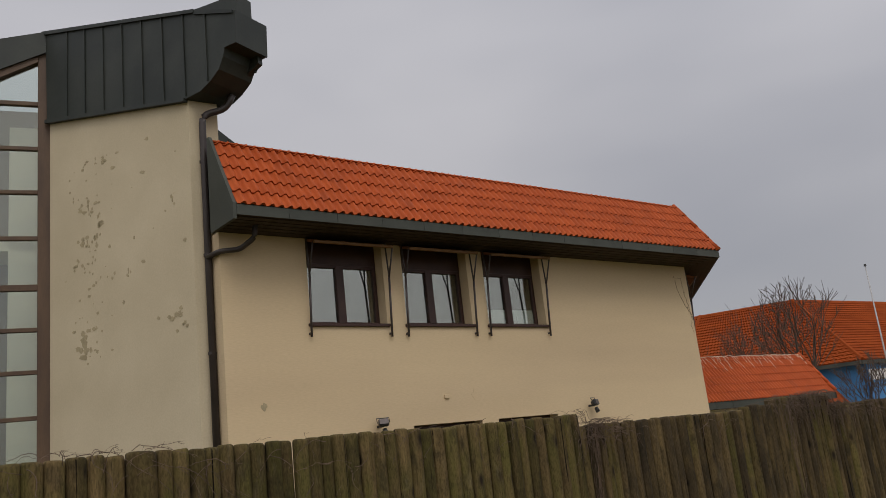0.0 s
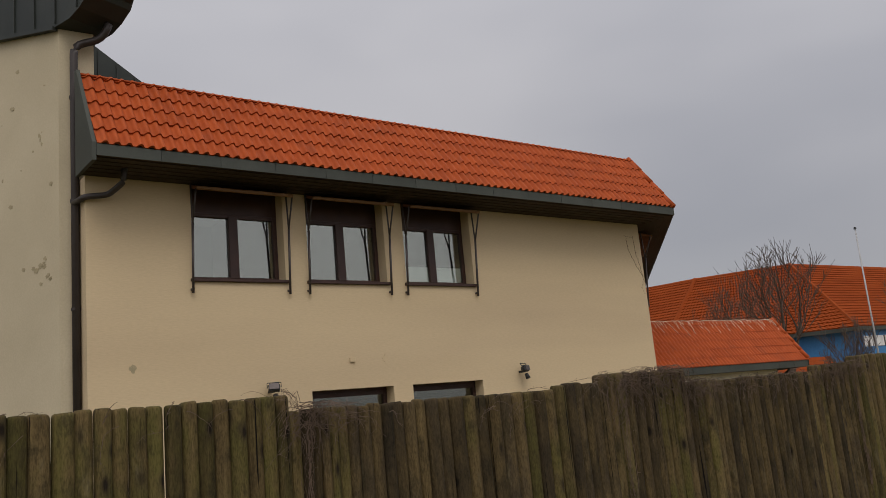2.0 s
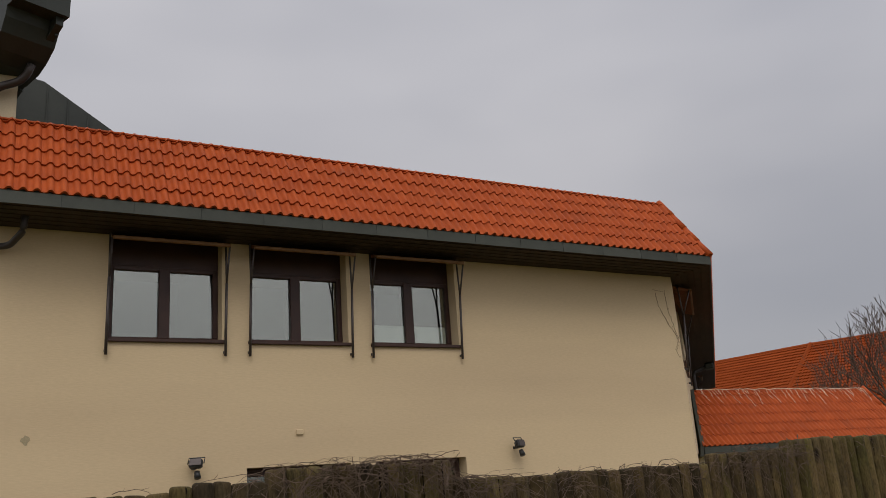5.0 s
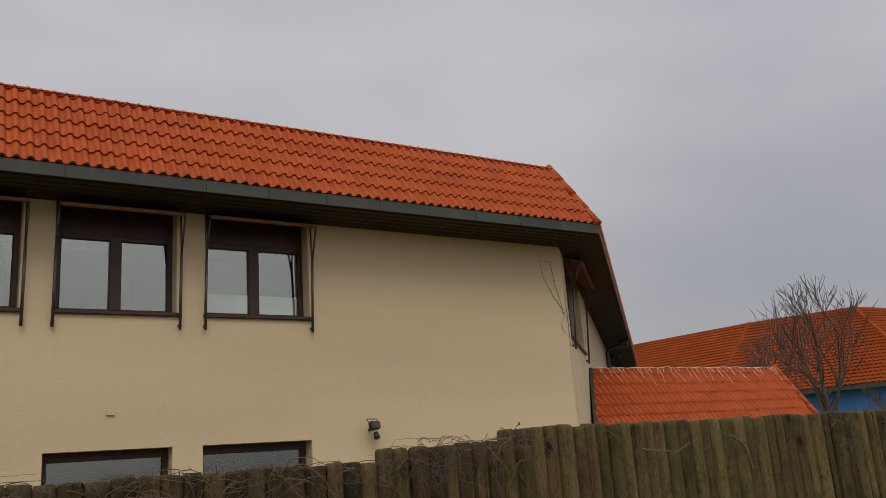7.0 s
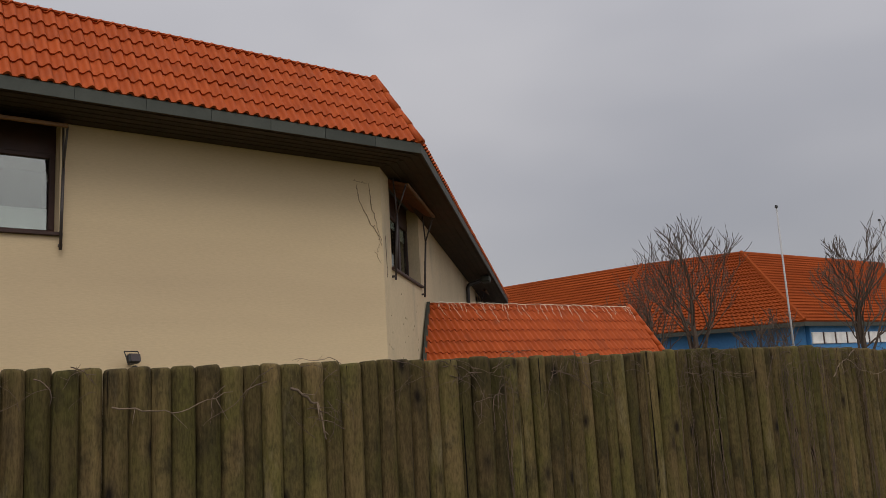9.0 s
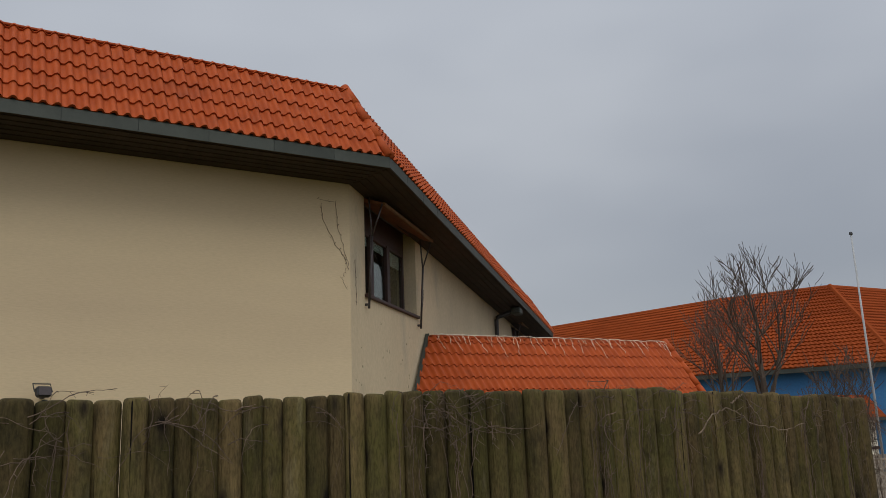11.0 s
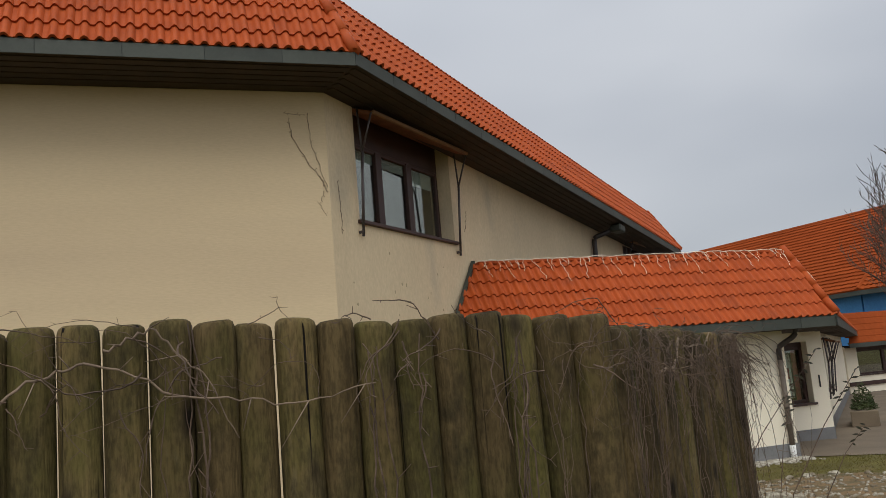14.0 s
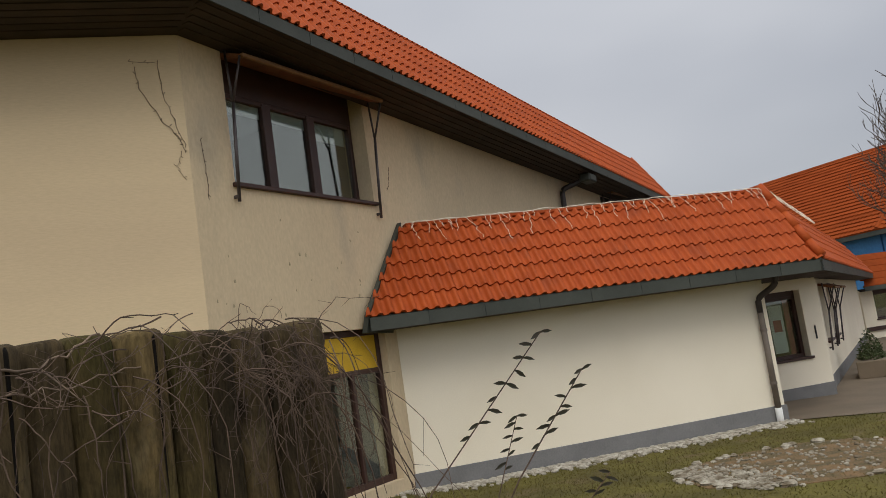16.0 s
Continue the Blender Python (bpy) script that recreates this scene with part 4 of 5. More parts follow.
part("poster", boxed(26.72, 0.212, 0.62, 27.02, 0.216, 1.52), CLOTH, annex, "pale paper sheet behind the glass", RECESS)
for a, b in ((26.45, 26.66), (27.08, 27.20)):
    part("curtain", boxed(a, 0.225, 0.56, b, 0.235, 1.60), RED, annex, "red curtain behind the glass", RECESS)
part("poster_mark", boxed(26.78, 0.206, 1.02, 26.96, 0.210, 1.24, 0.002), RED, annex, "red shape on the paper sheet", RECESS)
part("wall_label", boxed(27.50, -0.02, 0.80, 27.53, 0.0, 1.05, 0.004), IRON, annex, "narrow dark thermometer on the wall", RECESS)
part("annex_wall", boxed(24.36, 14.36, -0.5, 24.72, 16.4, 2.0), PALE, annex, "pale plaster return wall")
W6 = ((5.6, 7.0), (7.6, 9.0))
part("annex_wall", walling(3.6, 22.0, -0.6, 2.0, 0.3, [(a, b, 0.62, 1.84) for a, b in W6]), PALE, annex, "pale plaster wall", ASIDE)
part("annex_plinth", boxed(3.6, -0.02, -0.5, 22.0, 0.0, -0.05), PLINTH, annex, "grey painted plinth", ASIDE)
for a, b in W6:
    window(ASIDE, a, b, 0.62, 1.84, 2, annex, head=0.12)
low = awning(1.4, 1.22, "awnings of the annex")
low.matrix_basis = ASIDE @ pose(5.6, 0, 0.64)
copy_thing(low, ASIDE @ pose(7.6, 0, 0.64))
bm = bmesh.new()
prism(bm, [(24.5, 14.0, ALOW), (25.12, 14.0, ALOW), (27.8, 16.7, ALOW), (24.5, 16.7, ALOW)], (0, 0, 0.04))
part("porch_soffit", bm, SOFFIT, annex, "brown boarded porch soffit")
elbow = downpipe("grey painted downpipe with a dark elbow at the annex corner", [(24.54, 13.92, 1.50), (24.54, 13.92, 0.02)], 0.045, 0.09, [(24.54, 13.92, z) for z in (1.2, 0.4)], mat=GUTTERGREY)
part("elbow", tube(bmesh.new(), bent([(24.66, 13.55, 2.0), (24.66, 13.62, 1.84), (24.54, 13.92, 1.68), (24.54, 13.92, 1.46)], 0.08), 0.046, 12), PIPE, elbow, "dark metal elbow", smooth=True)
part("standpipe", tube(bmesh.new(), [(24.54, 13.92, 0.03), (24.54, 13.92, -0.25)], 0.052, 12), WHITE, elbow, "pale plastic standpipe", smooth=True)
# low wing beyond
WING = pose(40.7, 29.5, -0.45)
wing = thing("low_wing", (48, 29.5, 0), "low pale wing with dark shop windows and tiled roof band", "house")
part("wing_wall", walling(0.0, 30.0, -0.7, 2.0, 0.3, [(a, a + 4.6, 0.85, 1.95) for a in (0.6, 5.8, 11.0, 16.2)]), PALE, wing, "pale plaster wall", WING)
for a in (0.6, 5.8, 11.0, 16.2):
    window(WING, a, a + 4.6, 0.85, 1.95, 3, wing, head=0.12)
part("rail", boxed(0.0, -0.06, 0.42, 30.0, 0.0, 0.58), FRAME, wing, "dark brown rail along the wall", WING)
eaves(WING, 0.0, 30.0, AOUT, 0.3, 0.0, wing, ALOW, ATOP, 1.6, 0.0)
bm = bmesh.new()
for j in range(5):
    a, b = j / 5, (j + 1.05) / 5
    pt = lambda f, x, l=0.0: bm.verts.new((x, -AOUT + (AOUT + 0.22) * f, ATOP + (ARIDGE - ATOP) * f + l))
    bm.faces.new((pt(a, -0.3, 0.03), pt(a, 30, 0.03), pt(b, 30), pt(b, -0.1)))
    bm.faces.new((pt(a, -0.3, -0.02), pt(a, 30, -0.02), pt(a, 30, 0.03), pt(a, -0.3, 0.03)))
part("wing_roof", bm, FARTILE, wing, "orange tiled roof band", WING)

# string lights on the annex ridge
bm = bmesh.new()
lights = thing("icicle_lights", (22.2, 14.2, ARIDGE), "white icicle string lights draped over the annex ridge", "string lights")
up = Vector((0, 0.84, ARIDGE - ATOP)).normalized()
nrm = Vector((0, -up.z, up.y))
main = [Vector((19.3 + 0.1 * i, 14.17 + rng.uniform(-0.025, 0.025), ARIDGE + 0.05 + rng.uniform(-0.012, 0.012))) for i in range(60)]
tube(bm, main, 0.006, 5)


def strand(q, length, down, out, side, r=0.0028):
    """A hanging wire that squiggles, with a bulb at each turn."""
    path, n = [q], max(4, int(length / 0.04))
    for i in range(n):
        path.append(path[-1] + down * length / n + side * rng.uniform(-0.028, 0.028))
        b = path[-1] + out * 0.004
        tube(bm, [b, b + down * 0.012], r * 1.8, 4)
    tube(bm, path, r, 4)


for k, p in enumerate(main):
    if rng.random() < 0.75:
        strand(p + nrm * 0.045 + Vector((rng.uniform(0, 0.1), 0, -0.03)), (0.16, 0.30, 0.22, 0.46, 0.12)[k % 5] * rng.uniform(0.7, 1.1), -up, nrm, Vector((1, 0, 0)))
ridge_way = Vector((s2, s2, 0))
edge = [Vector((25.2, 14.22, ARIDGE + 0.05)) + ridge_way * 0.1 * i + Vector((0, 0, rng.uniform(-0.015, 0.015))) for i in range(75)]
tube(bm, edge, 0.008, 4)
for p in edge[::2]:
    strand(p + Vector((0, 0, -0.02)) + Vector((s2, -s2, 0)) * 0.07, rng.uniform(0.08, 0.22), (Vector((0.6 * s2, -0.6 * s2, -1))).normalized(), Vector((s2, -s2, 0)), ridge_way, 0.004)
part("wire", bm, PALE, lights, "white wires with tiny bulbs")

# ---- planting and ground by the annex ----
def scatter(name, label, category, count, spot, size, mat, seed, lift=0.0):
    """Loose stones as one mesh."""
    r = random.Random(seed)
    bm = bmesh.new()
    for _ in range(count):
        x, y = spot(r)
        s = size * r.uniform(0.55, 1.35)
        base = ground_z(x, y) + lift
        vs = []
        for k, (z, q) in enumerate(((0.0, 0.9), (0.45, 1.0), (0.85, 0.55))):
            n = 6
            vs.append([bm.verts.new((x + s * q * math.cos(2 * math.pi * i / n + k * 0.4) * r.uniform(0.75, 1.2), y + s * q * math.sin(2 * math.pi * i / n + k * 0.4) * r.uniform(0.75, 1.2), base + s * z * 0.9)) for i in range(n)])
        for a, b in zip(vs, vs[1:]):
            for i in range(6):
                bm.faces.new((a[i], a[(i + 1) % 6], b[(i + 1) % 6], b[i]))
        bm.faces.new(vs[-1])
    return tagged(part(name, bm, mat), label, category, kind="stuff")


STRIP = material("white_pebble", (0.50, 0.46, 0.38), 0.85, second=(0.24, 0.21, 0.16), scale=9, grain=40)
scatter("pebble_strip", "pale pebble strip along the annex wall", "pebbles", 1500, lambda r: (r.uniform(18.4, 24.75), 13.97 - abs(r.gauss(0, 0.19))), 0.038, STRIP, 21)


def bed(r):
    a, q = r.uniform(0, 2 * math.pi), math.sqrt(r.random())
    return 22.7 + 1.45 * q * math.cos(a), 11.05 + 1.10 * q * math.sin(a)


bm = bmesh.new()
rim = [(22.7 + 1.55 * math.cos(2 * math.pi * i / 28) * rng.uniform(0.90, 1.08), 11.05 + 1.2 * math.sin(2 * math.pi * i / 28) * rng.uniform(0.93, 1.06), -0.25) for i in range(28)]
prism(bm, rim, (0, 0, 0.058))
EARTH = material("bed_soil", (0.20, 0.122, 0.055), 0.95, second=(0.10, 0.078, 0.035), scale=5, grain=40, bump=0.8, depth=0.02, fine=0.3)
tagged(part("planting_bed", bm, EARTH), "bare earth planting bed with gravel and stones", "flower bed", kind="structure")
scatter("bed_gravel", "pale gravel in the planting bed", "gravel", 1300, lambda r: (lambda p: (p[0] - (p[0] - 21.35) * r.choice((0.0, 0.7, 0.8, 0.9)), p[1] * 0.86 + 1.6))(bed(r)), 0.022, PEBBLE, 22, 0.008)
scatter("edging_stones", "rough field stones round the planting bed", "stones", 60, lambda r: (lambda a: (22.7 + 1.5 * math.cos(a) * r.uniform(0.9, 1.06), 11.05 + 1.16 * math.sin(a) * r.uniform(0.9, 1.06)))(r.uniform(0, 6.283)), 0.055, PEBBLE, 23, 0.0)
bm = bmesh.new()
grid = [[bm.verts.new((x, y, ground_z(x, y) + 0.012)) for x in xs if 22 < x < 90] for y in ys if 3 < y < 60]
for row, above in zip(grid, grid[1:]):
    for i in range(len(row) - 1):
        bm.faces.new((row[i], row[i + 1], above[i + 1], above[i]))
# trimmed along its edge to the lawn
for (ax, ay), (bx, by) in (((24.4, 14.2), (25.7, 13.2)), ((25.7, 13.2), (45.0, 5.0))):
    bmesh.ops.bisect_plane(bm, geom=bm.verts[:] + bm.edges[:] + bm.faces[:], plane_co=(ax, ay, 0), plane_no=(by - ay, ax - bx, 0), clear_outer=True)
tagged(part("pavement", bm, PAVE, smooth=True), "grey paved forecourt beside the annex", "pavement", kind="structure")

def turf(count, seed):
    """Blades of grass on the near lawn, and a few fallen leaves among them, as one mesh each."""
    r = random.Random(seed)
    bm = bmesh.new()
    for _ in range(count):
        x, y = r.uniform(17.2, 26.5), r.uniform(6.5, 13.7)
        if (x - 22.7) ** 2 / 2.3 + (y - 11.05) ** 2 / 1.35 < r.uniform(0.15, 1.1) or (x > 24.4 and y > 14.2 - (x - 24.4) * 0.6):
            continue
        a, h, lean = r.uniform(0, 6.283), r.uniform(0.012, 0.032), r.uniform(0, 0.03)
        z = ground_z(x, y)
        dx, dy = math.cos(a) * 0.006, math.sin(a) * 0.006
        bm.faces.new([bm.verts.new((x - dx, y - dy, z)), bm.verts.new((x + dx, y + dy, z)), bm.verts.new((x + lean * math.sin(a), y + lean * math.cos(a), z + h))])
    return tagged(part("grass", bm, GRASS), "sparse blades of short winter grass", "grass", kind="stuff")


turf(34000, 71)

# ---- vines on the fence ----
def ground_line(x):
    for (x0, y0), (x1, y1) in zip(LINE, LINE[1:]):
        if x0 <= x <= x1:
            return y0 + (y1 - y0) * (x - x0) / (x1 - x0)
    return LINE[-1][1]


def clamp_to_fence(q, r):
    """Keeps a twig in front of the stakes, or above them."""
    x = min(max(q.x, LINE[0][0]), LINE[-1][0])
    front = ground_line(x) - (0.05 if x < 15.42 else 0.075)
    roof = fence_top(x, 0) + 0.010 + 0.012 * (1 + math.sin(9 * x + 60 * q.y))
    if q.z > roof:
        q.z = roof - r.uniform(0, 0.004)
    if q.z < fence_top(x, 0) + 0.004 and q.x < LINE[-1][0] + 0.03 and q.y > front:
        q.y = front - r.uniform(0.0, 0.015)
    return q


def vine(x0, x1, count, length, seed, thick=0.0017, lift=0.35, sag=0.5, out=0.0):
    """Dry climber in a tangle along the top of the fence: short curling twigs that hang down its face."""
    r = random.Random(seed)
    bm = bmesh.new()
    for i in range(count):
        x = r.uniform(x0, x1)
        p = Vector((x, ground_line(x) - r.uniform(0.0, 0.05), fence_top(x, 0) + r.uniform(-0.10, 0.012)))
        d = Vector((r.uniform(-1, 1) + out, r.uniform(-0.3, 0.1), r.uniform(-0.6, 1.0) * lift)).normalized()
        path, n = [clamp_to_fence(p, r)], r.randint(13, 18)
        total = length * r.uniform(0.35, 1.15)
        for k in range(n):
            d = (d + Vector((r.uniform(-0.30, 0.30), r.uniform(-0.2, 0.2), r.uniform(-0.27, 0.23) - sag * 0.17))).normalized()
            path.append(clamp_to_fence(path[-1] + d * total / n, r))
        rad = thick * r.uniform(0.55, 1.35)
        tube(bm, path, [rad * (1 - 0.65 * k / n) for k in range(n + 1)], 4, False)
        for k in range(3, n, 5):
            q = path[k] + Vector((r.uniform(-0.03, 0.03), r.uniform(-0.03, 0.0), r.uniform(-0.03, 0.03)))
            tube(bm, [path[k], clamp_to_fence(q, r)], [rad * 0.6, rad * 0.35], 3, False)
    return tagged(part("vine", bm, TWIG), "tangle of dry climbing vine over the fence", "vine", kind="stuff")


def spray(x, z, seed, count=16, reach=0.30, thick=0.0024):
    """A knot of twigs on the face of the fence from which thin runners fan out and droop."""
    r = random.Random(seed)
    bm = bmesh.new()
    root = Vector((x, ground_line(x) - 0.065, z))
    for i in range(count):
        d = Vector((r.choice((-1, 1)) * r.uniform(0.2, 1.0), r.uniform(-0.3, 0.0), r.uniform(-1.0, 0.7))).normalized()
        total, n = reach * r.uniform(0.35, 1.2), 12
        path = [clamp_to_fence(root + Vector((r.uniform(-0.6, 0.6) * reach, 0, r.uniform(-0.09, 0.06))), r)]
        for k in range(n):
            d = (d + Vector((r.uniform(-0.42, 0.42), r.uniform(-0.10, 0.10), r.uniform(-0.40, 0.36) - 0.03))).normalized()
            path.append(clamp_to_fence(path[-1] + d * total / n, r))
        rad = thick * r.uniform(0.5, 1.3)
        tube(bm, path, [rad * (1 - 0.6 * k / n) for k in range(n + 1)], 4, False)
        for k in range(2, n, 3):
            q = path[k] + Vector((r.uniform(-0.025, 0.025), r.uniform(-0.02, 0.0), r.uniform(-0.03, 0.02)))
            tube(bm, [path[k], clamp_to_fence(q, r)], [rad * 0.6, rad * 0.35], 3, False)
    return tagged(part("vine", bm, TWIG), "fan of thin dry vine runners on the fence", "vine", kind="stuff")


def climber(x, seed, count=6, low=0.7, wide=0.04):
    """Wavy stems that climb a joint between two stakes up to the top."""
    r = random.Random(seed)
    bm = bmesh.new()
    for i in range(count):
        x0, top = x + r.uniform(-wide, wide), fence_top(x, 0) - r.uniform(0.0, 0.18)
        n, drift = 26, r.uniform(-0.05, 0.05)
        path = []
        for k in range(n + 1):
            f = k / n
            px = x0 + drift * f + 0.012 * math.sin(9 * f + 5 * i) + r.uniform(-0.006, 0.006)
            path.append(clamp_to_fence(Vector((px, ground_line(px) - 0.052 - r.uniform(0, 0.012), low + (top - low) * f)), r))
        rad = (0.0021 if x < 15.3 else 0.0014) * r.uniform(0.5, 1.4)
        tube(bm, path, [rad * (1.1 - 0.5 * k / n) for k in range(n + 1)], 4, False)
        for k in range(3, n, 4):
            q = path[k] + Vector((r.uniform(-0.03, 0.03), r.uniform(-0.02, 0.0), r.uniform(-0.02, 0.045)))
            tube(bm, [path[k], clamp_to_fence(q, r)], [rad * 0.6, rad * 0.3], 3, False)
    return tagged(part("vine", bm, TWIG), "dry vine stems climbing between the stakes", "vine", kind="stuff")


def stem(pts, seed, rad=0.004):
    """A pale woody stem bent along the face of the fence through a few heights (x, z)."""
    r = random.Random(seed)
    path = []
    for (x0, z0), (x1, z1) in zip(pts, pts[1:]):
        for k in range(8):
            f = k / 8
            x = x0 + (x1 - x0) * f
            path.append(Vector((x, ground_line(x) - 0.068, z0 + (z1 - z0) * (f * f * (3 - 2 * f)) + r.uniform(-0.006, 0.006))))
    n = len(path) - 1
    bm = tube(bmesh.new(), path, [rad * (1 - 0.55 * i / n) * r.uniform(0.85, 1.15) for i in range(n + 1)], 6)
    for i in range(3, n, 5):
        q = path[i] + Vector((r.uniform(-0.06, 0.06), r.uniform(-0.03, 0.0), r.uniform(-0.09, 0.03)))
        tube(bm, [path[i], q], [rad * 0.45, rad * 0.2], 4)
    return tagged(part("vine_stem", bm, PALEVINE, smooth=True), "pale woody vine stem bent along the fence", "vine", kind="stuff")


def fringe(count, seed):
    """Strands that spill over the end of the fence, arch outwards and hang."""
    r = random.Random(seed)
    bm = bmesh.new()
    for i in range(count):
        p = Vector((16.50 + r.uniform(-0.12, 0.08), 4.56 + r.uniform(-0.12, 0.06), 1.66 + r.uniform(-0.10, 0.03)))
        d = Vector((r.uniform(0.0, 0.8), r.uniform(-0.2, 0.5), r.uniform(-0.8, 0.25))).normalized()
        total, n, path = r.choice((0.15, 0.25, 0.35, 0.45, 0.8)) * r.uniform(0.7, 1.1), 16, [p]
        for k in range(n):
            d = (d + Vector((r.uniform(-0.16, 0.16), r.uniform(-0.14, 0.14), r.uniform(-0.2, 0.12) - 0.20))).normalized()
            d.x = max(d.x, -0.05)
            path.append(path[-1] + d * total / n)
        path = [q for q in path if q.z > 0.02]
        m = len(path)
        if m < 3:
            continue
        rad = 0.0013 * r.uniform(0.5, 1.4)
        tube(bm, path, [rad * (1 - 0.6 * k / m) for k in range(m)], 4, False)
        for k in range(4, m, 4):
            tube(bm, [path[k], path[k] + Vector((r.uniform(-0.06, 0.06), r.uniform(-0.05, 0.05), r.uniform(-0.08, 0.02)))], [rad * 0.6, rad * 0.3], 3, False)
    return tagged(part("vine", bm, TWIG), "dry vine spilling over the fence end", "vine", kind="stuff")


PALEVINE = material("pale_vine", (0.23, 0.165, 0.115), 0.9, second=(0.12, 0.085, 0.06), scale=9, grain=80, fine=0.25)
vine(6.1, 7.25, 170, 0.34, 31, lift=0.5)
vine(6.3, 6.9, 14, 0.32, 66, 0.0022, 2.5, 0.0)
vine(7.0, 7.8, 60, 0.24, 32)
vine(7.8, 9.4, 130, 0.28, 58)
vine(0.6, 1.3, 22, 0.40, 33, lift=1.2)
vine(1.4, 5.8, 30, 0.28, 34, 0.0018)
vine(3.98, 4.30, 60, 0.32, 59, lift=1.0)
vine(8.6, 12.6, 40, 0.30, 35, 0.0018, 0.1)
vine(15.38, 15.8, 46, 0.26, 39, 0.0011, 0.25, 1.0)
vine(15.75, 16.3, 22, 0.22, 56, 0.0010, 0.2, 1.1)
vine(15.4, 16.5, 16, 0.6, 64, 0.0009, 0.1, 2.2)
vine(16.32, 16.56, 60, 0.24, 40, 0.0011, 0.25, 1.0)
fringe(44, 57)
for i, (x, z, count, reach) in enumerate(((1.6, 1.62, 10, 0.2), (2.2, 1.58, 8, 0.22), (4.08, 1.66, 26, 0.28), (6.4, 1.66, 30, 0.32), (6.9, 1.68, 26, 0.3), (8.9, 1.62, 20, 0.3), (9.3, 1.66, 16, 0.26),
                                          (10.9, 1.56, 7, 0.2), (11.75, 1.66, 16, 0.25), (12.15, 1.68, 14, 0.25), (12.93, 1.70, 20, 0.2), (13.07, 1.71, 26, 0.24), (13.60, 1.70, 12, 0.2), (13.86, 1.68, 10, 0.24), (14.12, 1.70, 12, 0.22),
                                          (14.36, 1.66, 10, 0.24), (14.56, 1.70, 8, 0.2), (14.95, 1.70, 9, 0.18), (15.25, 1.68, 12, 0.2), (15.5, 1.62, 16, 0.2), (15.80, 1.62, 10, 0.13), (15.91, 1.64, 9, 0.12), (16.06, 1.63, 14, 0.15), (16.24, 1.64, 16, 0.17), (16.45, 1.62, 22, 0.18))):
    spray(x, z, 300 + i, count, reach, 0.0017 if x < 14 else 0.0016 if x < 15.3 else 0.0012)
for i, (x, count) in enumerate(((4.05, 8), (6.3, 7), (9.2, 6), (11.8, 4), (12.9, 4), (13.05, 5), (13.65, 9), (13.84, 7), (14.05, 5), (14.54, 5), (14.94, 4), (15.2, 6), (15.32, 5), (15.48, 8), (15.62, 6), (15.8, 4), (15.92, 3), (16.05, 3), (16.24, 4), (16.45, 5), (16.53, 8))):
    climber(x, 400 + i, count)
stem([(10.1, 1.62), (10.3, 1.60), (10.55, 1.66)], 46, 0.003)
stem([(10.75, 1.66), (10.86, 1.60), (10.90, 1.45)], 50, 0.006)
stem([(14.16, 1.58), (14.27, 1.66), (14.36, 1.675), (14.55, 1.60), (14.72, 1.58), (14.9, 1.60)], 47, 0.0032)
stem([(14.38, 1.70), (14.46, 1.73), (14.54, 1.66), (14.62, 1.52)], 48, 0.003)
stem([(15.70, 1.575), (15.80, 1.575), (15.83, 1.60), (15.87, 1.655), (15.91, 1.635), (16.02, 1.635), (16.12, 1.64), (16.2, 1.68)], 49, 0.0036)
stem([(15.83, 1.60), (15.86, 1.56), (15.88, 1.48)], 51, 0.0028)
stem([(16.0, 1.60), (16.12, 1.605), (16.25, 1.63), (16.40, 1.66)], 52, 0.0018)


def shoot(pts, radius, leaves, seed):
    """One young shoot with a few small leaves left on it."""
    r = random.Random(seed)
    s = thing("sapling", (pts[0][0], pts[0][1], 0), "thin bare sapling shoot with a few dark leaves", "sapling", "sapling shoots")
    path = []
    P4 = [Vector(p) for p in pts]
    for a, b in zip(P4, P4[1:]):
        path += [a.lerp(b, i / 12) for i in range(12)]
    path.append(P4[-1])
    part("stem", tube(bmesh.new(), path, [0.6 * radius * (1 - 0.6 * i / len(path)) for i in range(len(path))], 6), TWIG, s, smooth=True)
    for i in range(leaves):
        p = path[-1 - int(i * len(path) * 0.25 / leaves)]
        side = 1 if i % 2 else -1
        d = Vector((side * r.uniform(0.6, 1), r.uniform(-0.4, 0.4), r.uniform(-0.5, 0.3))).normalized()
        w = d.cross(Vector((0, 1, 0.3))).normalized()
        L = r.uniform(0.026, 0.038)
        bm = bmesh.new()
        rows = []
        for f, q in ((0, 0.05), (0.3, 0.9), (0.6, 1.0), (1.0, 0.05)):
            c = p + d * L * f
            rows.append([bm.verts.new(c + w * L * 0.14 * q), bm.verts.new(c + Vector((0, 0.003, -0.004)) * (1 - f)), bm.verts.new(c - w * L * 0.14 * q)])
        for a, b in zip(rows, rows[1:]):
            for k in range(2):
                bm.faces.new((a[k], a[k + 1], b[k + 1], b[k]))
        part("leaf", bm, LEAF, s, "small dark leaf")


LEAF = material("dark_leaf", (0.060, 0.050, 0.038), 0.6, second=(0.045, 0.045, 0.028), scale=20)
shoot([(16.35, 4.87, -0.05), (16.55, 4.80, 0.95), (16.79, 4.77, 1.28), (17.09, 4.74, 1.595)], 0.005, 13, 41)
shoot([(16.55, 4.72, -0.05), (16.77, 4.62, 1.05), (16.92, 4.57, 1.30), (17.08, 4.53, 1.505)], 0.005, 11, 42)
shoot([(16.83, 4.82, -0.05), (16.91, 4.87, 1.0), (16.98, 4.89, 1.22), (17.06, 4.90, 1.40)], 0.004, 10, 43)
